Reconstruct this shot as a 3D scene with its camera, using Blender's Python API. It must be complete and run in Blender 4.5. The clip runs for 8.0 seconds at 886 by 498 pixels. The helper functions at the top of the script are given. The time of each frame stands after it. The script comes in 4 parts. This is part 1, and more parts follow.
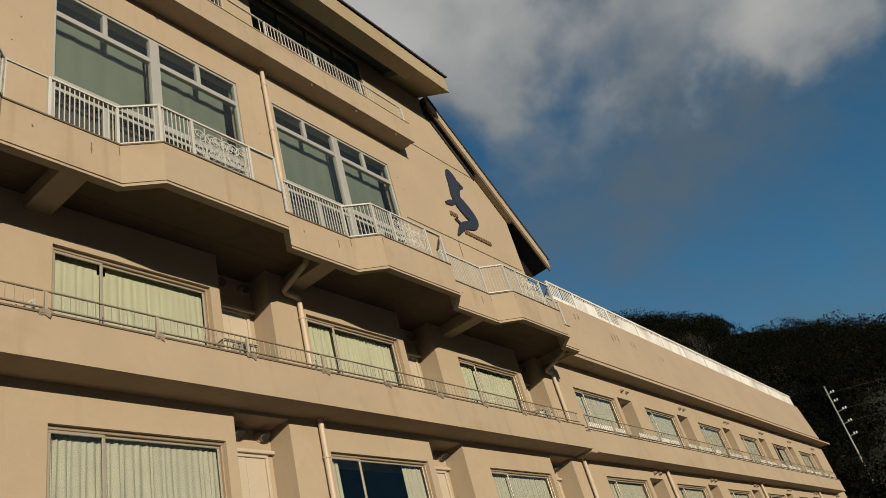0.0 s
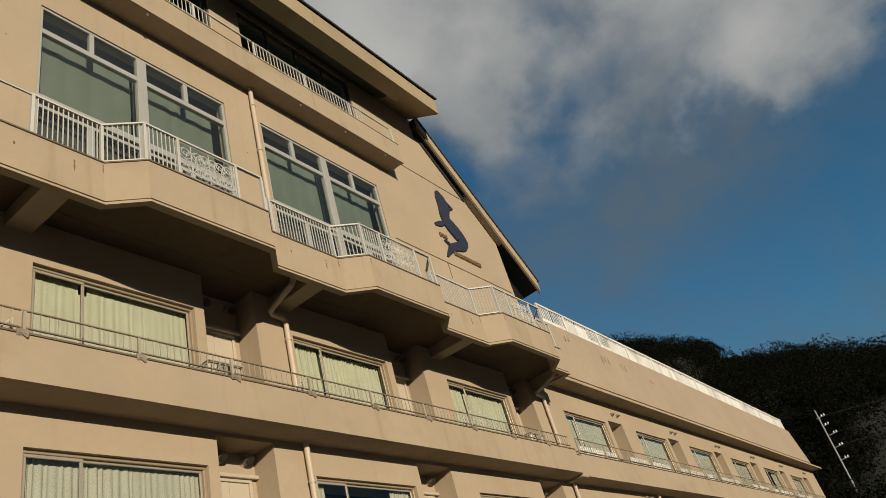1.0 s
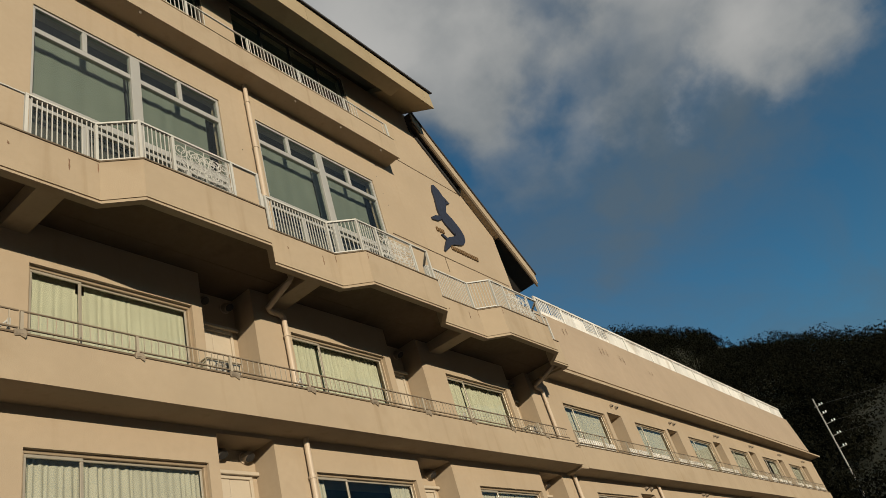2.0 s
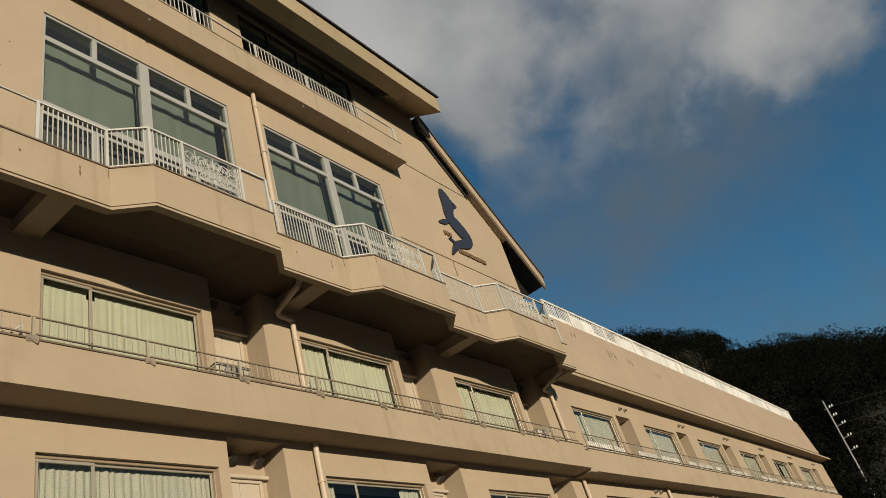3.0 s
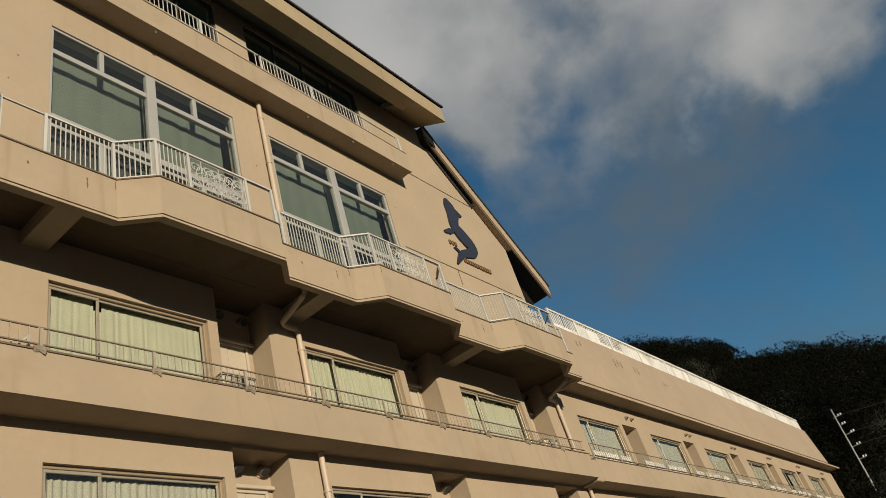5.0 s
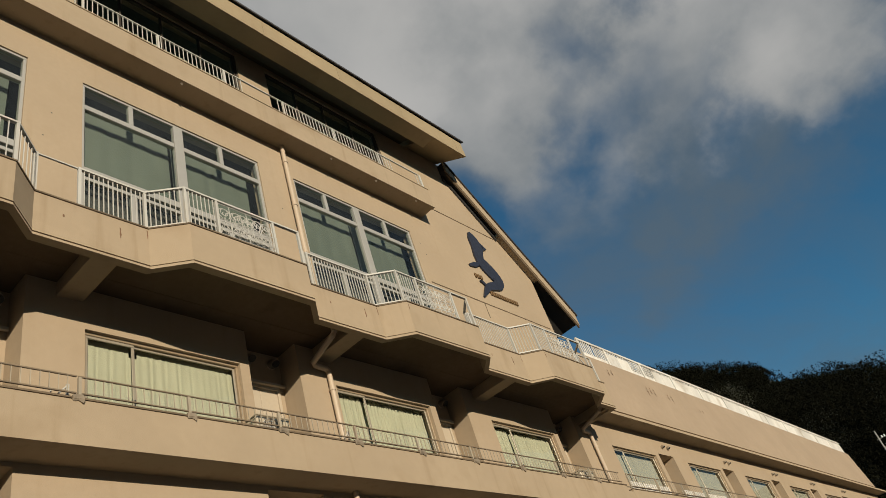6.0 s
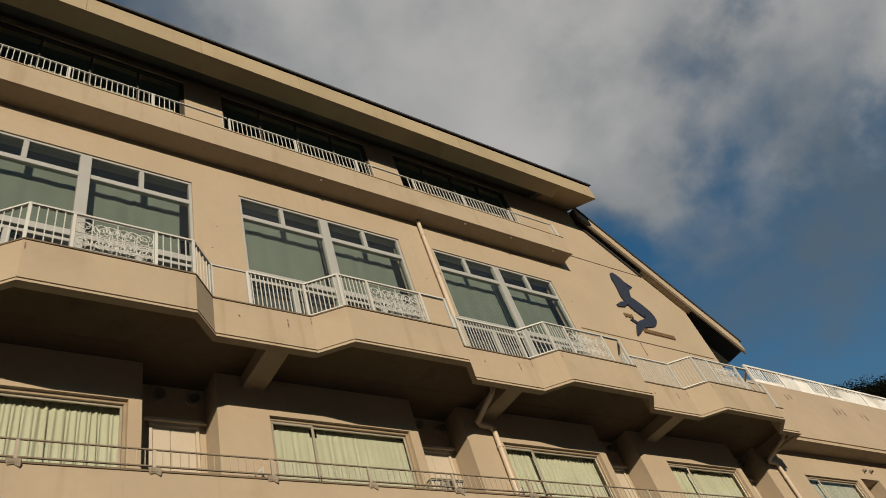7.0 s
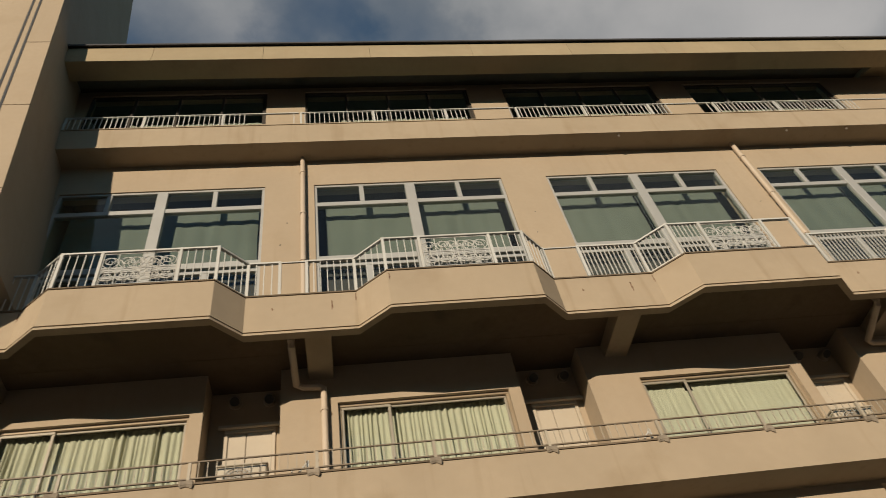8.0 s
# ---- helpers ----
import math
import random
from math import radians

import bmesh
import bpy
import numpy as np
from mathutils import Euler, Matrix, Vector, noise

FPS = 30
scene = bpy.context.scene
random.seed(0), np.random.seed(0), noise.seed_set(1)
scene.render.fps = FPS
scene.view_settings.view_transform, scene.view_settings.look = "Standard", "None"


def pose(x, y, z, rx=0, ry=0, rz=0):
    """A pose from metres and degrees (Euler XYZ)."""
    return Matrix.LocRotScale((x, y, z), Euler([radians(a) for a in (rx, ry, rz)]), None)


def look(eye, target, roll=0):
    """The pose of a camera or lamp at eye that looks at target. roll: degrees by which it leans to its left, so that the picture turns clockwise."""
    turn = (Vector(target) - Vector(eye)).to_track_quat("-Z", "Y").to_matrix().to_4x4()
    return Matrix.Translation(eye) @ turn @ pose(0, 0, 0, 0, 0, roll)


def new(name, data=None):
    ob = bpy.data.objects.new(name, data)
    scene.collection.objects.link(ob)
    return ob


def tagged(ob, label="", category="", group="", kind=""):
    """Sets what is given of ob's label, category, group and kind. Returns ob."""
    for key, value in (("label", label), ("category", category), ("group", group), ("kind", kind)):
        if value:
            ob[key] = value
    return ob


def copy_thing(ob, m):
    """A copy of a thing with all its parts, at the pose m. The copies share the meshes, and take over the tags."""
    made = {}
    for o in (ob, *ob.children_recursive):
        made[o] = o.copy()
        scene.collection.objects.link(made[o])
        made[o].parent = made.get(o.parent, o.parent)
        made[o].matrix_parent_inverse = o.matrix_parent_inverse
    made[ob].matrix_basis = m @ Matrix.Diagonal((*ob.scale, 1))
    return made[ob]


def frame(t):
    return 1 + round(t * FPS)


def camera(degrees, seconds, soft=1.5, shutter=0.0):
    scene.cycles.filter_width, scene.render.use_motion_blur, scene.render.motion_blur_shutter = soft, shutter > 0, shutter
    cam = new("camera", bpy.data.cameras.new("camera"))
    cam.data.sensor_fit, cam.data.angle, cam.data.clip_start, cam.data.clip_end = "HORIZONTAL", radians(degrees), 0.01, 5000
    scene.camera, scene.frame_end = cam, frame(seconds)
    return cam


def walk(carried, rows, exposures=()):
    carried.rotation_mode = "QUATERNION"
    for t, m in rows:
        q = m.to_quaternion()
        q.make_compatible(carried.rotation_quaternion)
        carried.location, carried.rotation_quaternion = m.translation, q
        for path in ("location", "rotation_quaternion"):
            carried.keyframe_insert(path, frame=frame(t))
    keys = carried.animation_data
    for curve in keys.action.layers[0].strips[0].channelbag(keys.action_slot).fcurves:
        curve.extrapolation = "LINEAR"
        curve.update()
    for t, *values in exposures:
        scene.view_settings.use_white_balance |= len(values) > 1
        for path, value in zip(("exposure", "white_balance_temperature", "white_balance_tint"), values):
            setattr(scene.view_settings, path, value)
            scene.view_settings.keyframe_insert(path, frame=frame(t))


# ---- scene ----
# The camera and its walk
cam = camera(62.0, 8.0, soft=0.8, shutter=0.06)
PATH = [
    (0, (-4.447, -9.231, 1.532), (-2.974, -8.36, 2.566), -17.1),
    (0.5, (-4.3, -9.152, 1.582), (-2.826, -8.296, 2.628), -16.2),
    (1, (-4.301, -9.159, 1.55), (-2.83, -8.34, 2.629), -17.8),
    (1.5, (-4.289, -9.153, 1.55), (-2.803, -8.338, 2.613), -18.6),
    (3, (-4.342, -9.182, 1.552), (-2.876, -8.35, 2.628), -18.6),
    (3.5, (-4.306, -9.154, 1.551), (-2.84, -8.325, 2.63), -19.0),
    (4, (-4.358, -9.2, 1.535), (-2.897, -8.376, 2.625), -18.6),
    (5.5, (-4.369, -9.214, 1.533), (-2.938, -8.379, 2.653), -19.0),
    (6, (-4.452, -9.243, 1.5), (-3.072, -8.417, 2.689), -20.5),
    (6.5, (-4.603, -9.36, 1.38), (-3.294, -8.497, 2.622), -23.7),
    (7, (-4.709, -9.513, 1.205), (-3.655, -8.55, 2.605), -22.0),
    (7.2, (-4.845, -9.597, 1.254), (-3.932, -8.585, 2.717), -20.5),
    (7.4, (-4.957, -9.567, 1.26), (-4.179, -8.489, 2.754), -20.2),
    (7.5, (-5.049, -9.499, 1.24), (-4.317, -8.408, 2.748), -18.7),
    (7.6, (-5.057, -9.581, 1.236), (-4.38, -8.46, 2.748), -17.6),
    (7.8, (-5.046, -9.543, 1.259), (-4.494, -8.32, 2.742), -15.4),
    (8, (-4.96, -9.562, 1.323), (-4.663, -8.277, 2.827), -12.9),
]
walk(cam, [(t, look(e, g, r)) for t, e, g, r in PATH], [(0, 0.12, 6330, 9.5), (6.5, 0.12, 6330, 10.5), (8, 0.10, 6360, 12.5)])

# World, sun, exposure
SUN_FROM = Vector((-0.46, -0.90, 0.205)).normalized()
world = bpy.data.worlds.new("evening_sky")
scene.world = world
world.use_nodes = True
wn, wl = world.node_tree.nodes, world.node_tree.links
wn.clear()


def wnode(kind, **kw):
    n = wn.new(kind)
    for k, v in kw.items():
        n.inputs[k.replace("_", " ")].default_value = v
    return n


sky = wn.new("ShaderNodeTexSky")
sky.sky_type = "NISHITA"
sky.sun_disc = False
sky.sun_elevation = math.asin(SUN_FROM.z)
sky.sun_rotation = math.atan2(SUN_FROM.x, SUN_FROM.y)
sky.air_density, sky.dust_density, sky.ozone_density = 1.0, 0.0, 1.2
coord = wn.new("ShaderNodeTexCoord")
# clouds lie on a level sheet overhead
axes = wn.new("ShaderNodeSeparateXYZ")
wl.new(coord.outputs["Generated"], axes.inputs["Vector"])
lift = wn.new("ShaderNodeMath")
lift.operation = "ADD"
lift.inputs[1].default_value = 0.25
wl.new(axes.outputs["Z"], lift.inputs[0])
inv = wn.new("ShaderNodeMath")
inv.operation = "DIVIDE"
inv.inputs[0].default_value = 1.0
wl.new(lift.outputs["Value"], inv.inputs[1])
flat = wn.new("ShaderNodeVectorMath")
flat.operation = "SCALE"
wl.new(coord.outputs["Generated"], flat.inputs[0])
wl.new(inv.outputs["Value"], flat.inputs["Scale"])
big = wnode("ShaderNodeTexNoise", Scale=3.2, Detail=8.0, Roughness=0.5, Distortion=0.15)
wl.new(flat.outputs["Vector"], big.inputs["Vector"])
# the cloud bank stands high and thins towards the horizon
lean = wn.new("ShaderNodeVectorMath")
lean.operation = "DOT_PRODUCT"
lean.inputs[1].default_value = (0.20, -0.15, 1.0)
wl.new(coord.outputs["Generated"], lean.inputs[0])


def wmath(op, a, b, c=None):
    n = wn.new("ShaderNodeMath")
    n.operation = op
    for k, v in enumerate((a, b, c)):
        if v is None:
            continue
        if hasattr(v, "is_output"):
            wl.new(v, n.inputs[k])
        else:
            n.inputs[k].default_value = v
    return n.outputs["Value"]


def wramp(sock, lo, hi, a=0.0, b=1.0):
    n = wn.new("ShaderNodeMapRange")
    n.interpolation_type = "SMOOTHSTEP"
    n.inputs["From Min"].default_value, n.inputs["From Max"].default_value = lo, hi
    n.inputs["To Min"].default_value, n.inputs["To Max"].default_value = a, b
    wl.new(sock, n.inputs["Value"])
    return n.outputs["Result"]


fray = wnode("ShaderNodeTexNoise", Scale=5.0, Detail=7.0, Roughness=0.55)
wl.new(coord.outputs["Generated"], fray.inputs["Vector"])
centred = wn.new("ShaderNodeVectorMath")
centred.operation = "SUBTRACT"
centred.inputs[1].default_value = (0.5, 0.5, 0.5)
wl.new(fray.outputs["Color"], centred.inputs[0])
drift = wn.new("ShaderNodeVectorMath")
drift.operation = "MULTIPLY_ADD"
drift.inputs[1].default_value = (0.42, 0.42, 0.30)
wl.new(centred.outputs["Vector"], drift.inputs[0])
wl.new(coord.outputs["Generated"], drift.inputs[2])
strewn = wn.new("ShaderNodeVectorMath")
strewn.operation = "NORMALIZE"
wl.new(drift.outputs["Vector"], strewn.inputs[0])


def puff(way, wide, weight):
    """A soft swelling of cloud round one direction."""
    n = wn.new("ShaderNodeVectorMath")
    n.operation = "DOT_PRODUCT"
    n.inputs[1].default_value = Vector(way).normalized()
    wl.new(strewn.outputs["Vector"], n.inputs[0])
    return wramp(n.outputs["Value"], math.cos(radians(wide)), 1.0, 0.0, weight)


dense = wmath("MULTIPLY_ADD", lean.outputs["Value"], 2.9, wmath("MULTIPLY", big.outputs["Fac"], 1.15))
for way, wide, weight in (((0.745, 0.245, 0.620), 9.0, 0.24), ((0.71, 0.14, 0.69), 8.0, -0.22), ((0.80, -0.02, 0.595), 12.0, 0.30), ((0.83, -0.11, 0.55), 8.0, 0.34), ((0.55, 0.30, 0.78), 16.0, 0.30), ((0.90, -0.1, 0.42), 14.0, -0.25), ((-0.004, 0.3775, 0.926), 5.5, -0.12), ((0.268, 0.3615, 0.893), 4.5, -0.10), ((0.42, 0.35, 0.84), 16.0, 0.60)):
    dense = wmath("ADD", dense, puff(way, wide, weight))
cover = wn.new("ShaderNodeValToRGB")
cover.color_ramp.elements[0].position, cover.color_ramp.elements[1].position = 0.0, 1.0
cover.color_ramp.elements[0].color, cover.color_ramp.elements[1].color = (0, 0, 0, 1), (0.95, 0.95, 0.95, 1)
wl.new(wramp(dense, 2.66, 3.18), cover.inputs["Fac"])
shade = wnode("ShaderNodeTexNoise", Scale=3.6, Detail=6.0, Roughness=0.5)
wl.new(flat.outputs["Vector"], shade.inputs["Vector"])
tone = wn.new("ShaderNodeValToRGB")
tone.color_ramp.elements[0].position, tone.color_ramp.elements[1].position = 0.0, 1.0
tone.color_ramp.elements[0].color, tone.color_ramp.elements[1].color = (2.8, 3.25, 3.5, 1), (9.2, 8.9, 8.3, 1)
# thick parts of the bank are the brighter ones
wl.new(wramp(wmath("ADD", wmath("MULTIPLY", dense, 0.42), shade.outputs["Fac"]), 1.46, 2.22), tone.inputs["Fac"])
mixer = wn.new("ShaderNodeMix")
mixer.data_type = "RGBA"
wl.new(cover.outputs["Color"], mixer.inputs["Factor"])
hue = wn.new("ShaderNodeMix")
hue.data_type, hue.blend_type = "RGBA", "MULTIPLY"
hue.inputs["Factor"].default_value = 1.0
hue.inputs["B"].default_value = (0.66, 1.40, 1.72, 1)
wl.new(sky.outputs["Color"], hue.inputs["A"])
veil = wnode("ShaderNodeTexNoise", Scale=1.7, Detail=7.0, Roughness=0.6, Distortion=0.5)
wl.new(flat.outputs["Vector"], veil.inputs["Vector"])
thin = wn.new("ShaderNodeMapRange")
thin.inputs["From Min"].default_value, thin.inputs["From Max"].default_value = 0.38, 0.66
thin.inputs["To Min"].default_value, thin.inputs["To Max"].default_value = 0.0, 0.55
wl.new(veil.outputs["Fac"], thin.inputs["Value"])
haze = wn.new("ShaderNodeMix")
haze.data_type = "RGBA"
haze.inputs["B"].default_value = (1.95, 2.55, 3.0, 1)
wisp = thin.outputs["Result"]
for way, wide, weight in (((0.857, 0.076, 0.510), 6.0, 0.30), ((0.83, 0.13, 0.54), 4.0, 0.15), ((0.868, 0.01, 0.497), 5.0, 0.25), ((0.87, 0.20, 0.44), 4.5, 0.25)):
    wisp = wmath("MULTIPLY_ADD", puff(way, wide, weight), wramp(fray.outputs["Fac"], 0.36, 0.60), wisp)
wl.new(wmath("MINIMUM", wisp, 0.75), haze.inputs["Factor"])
wl.new(hue.outputs["Result"], haze.inputs["A"])
wl.new(haze.outputs["Result"], mixer.inputs["A"])
wl.new(tone.outputs["Color"], mixer.inputs["B"])
back = wn.new("ShaderNodeBackground")
back.inputs["Strength"].default_value = 0.0465
wl.new(mixer.outputs["Result"], back.inputs["Color"])
wout = wn.new("ShaderNodeOutputWorld")
wl.new(back.outputs["Background"], wout.inputs["Surface"])

sun_data = bpy.data.lights.new("sun", "SUN")
sun_data.energy, sun_data.angle, sun_data.color = 5.0, radians(0.6), (1.0, 0.85, 0.64)
sun = new("sun", sun_data)
sun.matrix_world = look(SUN_FROM * 80, (0, 0, 0))
scene.view_settings.exposure = 0.20


# Materials
def material(name, colour, rough=0.8, metal=0.0, vary=0.12, fine=40.0, coarse=0.6, bump=0.0, bump_scale=60.0, stain=0.0, stain_colour=(0.2, 0.16, 0.11), streak=0.0, spec=0.5, piece=0.0):
    """Base colour with coarse and fine variation, vertical stains and fine relief, at real size."""
    mat = bpy.data.materials.new(name)
    mat.use_nodes = True
    n, l = mat.node_tree.nodes, mat.node_tree.links
    b = n["Principled BSDF"]
    b.inputs["Roughness"].default_value, b.inputs["Metallic"].default_value = rough, metal
    b.inputs["Specular IOR Level"].default_value = spec
    geo = n.new("ShaderNodeNewGeometry")

    def noise_at(scale, stretch=(1, 1, 1), detail=5.0):
        mp = n.new("ShaderNodeMapping")
        mp.inputs["Scale"].default_value = stretch
        l.new(geo.outputs["Position"], mp.inputs["Vector"])
        t = n.new("ShaderNodeTexNoise")
        t.inputs["Scale"].default_value, t.inputs["Detail"].default_value = scale, detail
        l.new(mp.outputs["Vector"], t.inputs["Vector"])
        return t.outputs["Fac"]

    def blend(kind, fac, a, c):
        m = n.new("ShaderNodeMix")
        m.data_type, m.blend_type = "RGBA", kind
        for sock, v in (("Factor", fac), ("A", a), ("B", c)):
            if hasattr(v, "is_output"):
                l.new(v, m.inputs[sock])
            else:
                m.inputs[sock].default_value = v if sock == "Factor" else (*v, 1)
        return m.outputs["Result"]

    def ramp(sock, lo, hi, a=0.0, c=1.0):
        r = n.new("ShaderNodeMapRange")
        r.inputs["From Min"].default_value, r.inputs["From Max"].default_value = lo, hi
        r.inputs["To Min"].default_value, r.inputs["To Max"].default_value = a, c
        l.new(sock, r.inputs["Value"])
        return r.outputs["Result"]

    dark = tuple(c * (1 - vary) for c in colour)
    light = tuple(min(1, c * (1 + vary)) for c in colour)
    col = blend("MIX", ramp(noise_at(coarse), 0.3, 0.7), dark, light)
    col = blend("MIX", ramp(noise_at(fine), 0.35, 0.65, 0, 0.35), col, tuple(c * (1 - 1.2 * vary) for c in colour))
    if stain:
        col = blend("MIX", ramp(noise_at(1.1, detail=8.0), 0.56, 0.75, 0, stain), col, stain_colour)
    if streak:
        col = blend("MIX", ramp(noise_at(3.0, (1.6, 1.6, 0.12), 7.0), 0.57, 0.72, 0, streak), col, stain_colour)
    if piece:
        info = n.new("ShaderNodeObjectInfo")
        hsv = n.new("ShaderNodeHueSaturation")
        l.new(ramp(info.outputs["Random"], 0, 1, 1 - piece, 1 + piece), hsv.inputs["Value"])
        l.new(col, hsv.inputs["Color"])
        col = hsv.outputs["Color"]
    l.new(col, b.inputs["Base Color"])
    l.new(ramp(noise_at(fine * 0.5), 0.3, 0.7, max(0, rough - 0.08), min(1, rough + 0.08)), b.inputs["Roughness"])
    if bump:
        bp = n.new("ShaderNodeBump")
        bp.inputs["Strength"].default_value, bp.inputs["Distance"].default_value = bump, 0.01
        l.new(noise_at(bump_scale), bp.inputs["Height"])
        l.new(bp.outputs["Normal"], b.inputs["Normal"])
    return mat


STUCCO = material("cream_stucco", (0.338, 0.268, 0.186), 0.92, vary=0.07, fine=9.0, coarse=0.45, bump=0.35, bump_scale=70, stain=0.22, stain_colour=(0.25, 0.185, 0.11), streak=0.20, spec=0.2)
FASCIA = material("balcony_stucco", (0.326, 0.260, 0.179), 0.92, vary=0.07, fine=6.0, coarse=0.7, bump=0.35, bump_scale=60, stain=0.34, stain_colour=(0.21, 0.15, 0.085), streak=0.30, spec=0.2)
PARAPET = material("weathered_parapet_stucco", (0.314, 0.247, 0.176), 0.92, vary=0.08, fine=5.0, coarse=0.5, bump=0.35, bump_scale=50, stain=0.30, stain_colour=(0.33, 0.25, 0.18), streak=0.35, spec=0.2)
EAVE = material("weathered_eave_boards", (0.290, 0.232, 0.145), 0.9, vary=0.08, fine=6, coarse=0.8, bump=0.2, stain=0.2, stain_colour=(0.25, 0.18, 0.11), streak=0.3, spec=0.2, piece=0.04)
# Under-balcony shade goes into this dark colour, along with mould-like stains.
SHADED_PLASTER = material("shaded_soffit_plaster", (0.128, 0.094, 0.060), 0.92, vary=0.15, fine=8.0, coarse=0.6, bump=0.25, stain=0.6, stain_colour=(0.05, 0.04, 0.03), spec=0.2)
EAVE_SOFFIT = material("painted_eave_soffit", (0.30, 0.24, 0.15), 0.92, vary=0.10, fine=8.0, coarse=0.6, bump=0.25, stain=0.35, stain_colour=(0.14, 0.10, 0.06), spec=0.2)
DECK = material("bounce_cutting_grey", (0.09, 0.088, 0.08), 0.85, vary=0.2, fine=12, coarse=1.2, stain=0.3, stain_colour=(0.04, 0.04, 0.035))
PATCH = material("grey_mortar", (0.210, 0.172, 0.126), 0.95, vary=0.2, fine=20, coarse=4, bump=0.5, piece=0.15)
WHITE = material("white_painted_steel", (0.422, 0.414, 0.377), 0.5, vary=0.05, fine=30, coarse=2, stain=0.25, stain_colour=(0.45, 0.36, 0.25), piece=0.06)
RAIL = material("cream_painted_rail", (0.311, 0.269, 0.202), 0.6, vary=0.08, fine=30, coarse=2, stain=0.4, stain_colour=(0.22, 0.14, 0.08), piece=0.12)
RUST = material("rust_stain", (0.16, 0.09, 0.05), 0.95, vary=0.3, fine=60, coarse=8)
HOOD = material("weathered_steel_hood", (0.27, 0.225, 0.17), 0.5, metal=0.2, vary=0.15, fine=30, coarse=3, stain=0.2)
DULL_ALU = material("dull_bronze_aluminium", (0.302, 0.269, 0.210), 0.45, metal=0.25, vary=0.08, fine=30, coarse=2, stain=0.2)
PIPE = material("cream_pvc", (0.437, 0.353, 0.260), 0.55, vary=0.05, fine=25, coarse=1.5, stain=0.15, piece=0.05)
ALU = material("aluminium_frame", (0.361, 0.354, 0.325), 0.45, metal=0.25, vary=0.05, fine=30, coarse=2, stain=0.15, stain_colour=(0.35, 0.31, 0.25))
BRONZE = material("bronze_frame", (0.30, 0.23, 0.15), 0.5, metal=0.3, vary=0.1, fine=30, coarse=2)
# Frame colour carries the deep shade under the eaves.
SHADED_FRAME = material("shaded_frame", (0.06, 0.05, 0.04), 0.5, metal=0.3, vary=0.1, fine=30, coarse=2)
CAP = material("dark_coping", (0.13, 0.098, 0.065), 0.9, vary=0.25, fine=14, coarse=2.0, stain=0.4, stain_colour=(0.06, 0.045, 0.03), spec=0.2)
# Brown mixes the cream tubes' shaded underside into the colour, with rusty stains.
SHADED_RAIL = material("shaded_rusty_rail_tube", (0.17, 0.13, 0.085), 0.6, vary=0.2, fine=20, coarse=1.5, stain=0.5, stain_colour=(0.10, 0.06, 0.035))
DOOR = material("cream_door", (0.403, 0.344, 0.260), 0.6, vary=0.05, fine=18, coarse=1.2, stain=0.1)
SHADE_DARK = material("shade_dark_surface", (0.05, 0.045, 0.04), 0.9, vary=0.15, fine=10, coarse=0.8)
ROOFING = material("dark_roof_metal", (0.035, 0.033, 0.035), 0.6, vary=0.2, fine=10, coarse=1)
EMBLEM = material("dark_blue_plate", (0.018, 0.021, 0.035), 0.5, vary=0.12, fine=20, coarse=3)
LETTER = material("brown_metal_letters", (0.134, 0.076, 0.025), 0.5, metal=0.3, vary=0.15, fine=20, coarse=3)
CURTAIN = material("pale_curtain", (0.399, 0.385, 0.294), 0.9, vary=0.06, fine=60, coarse=2.5, spec=0.1)
SHEER = material("white_sheer_curtain", (0.345, 0.325, 0.265), 0.9, vary=0.06, fine=60, coarse=2.5, spec=0.1)
GREEN = material("grey_green_curtain", (0.131, 0.141, 0.119), 0.9, vary=0.07, fine=50, coarse=1.6, spec=0.1)
AIRCON = material("ivory_appliance", (0.386, 0.336, 0.252), 0.5, vary=0.05, fine=30, coarse=3, stain=0.2)
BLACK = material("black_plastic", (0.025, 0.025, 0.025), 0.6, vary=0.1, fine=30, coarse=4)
ASPHALT = material("asphalt", (0.05, 0.05, 0.052), 0.9, vary=0.2, fine=30, coarse=0.3, bump=0.5, bump_scale=120)
EARTH = material("forest_floor", (0.03, 0.032, 0.018), 0.95, vary=0.3, fine=2, coarse=0.1)
CONCRETE = material("pole_concrete", (0.294, 0.280, 0.259), 0.85, vary=0.08, fine=15, coarse=1.0, bump=0.3)
PORCELAIN = material("white_porcelain", (0.75, 0.75, 0.73), 0.25, vary=0.03)
CABLE = material("black_cable", (0.02, 0.02, 0.02), 0.6, vary=0.1)
TERRACE = material("white_terrace_panel", (0.605, 0.588, 0.538), 0.65, vary=0.12, fine=9, coarse=1.3, streak=0.5, stain=0.8, stain_colour=(0.30, 0.24, 0.17), piece=0.12)


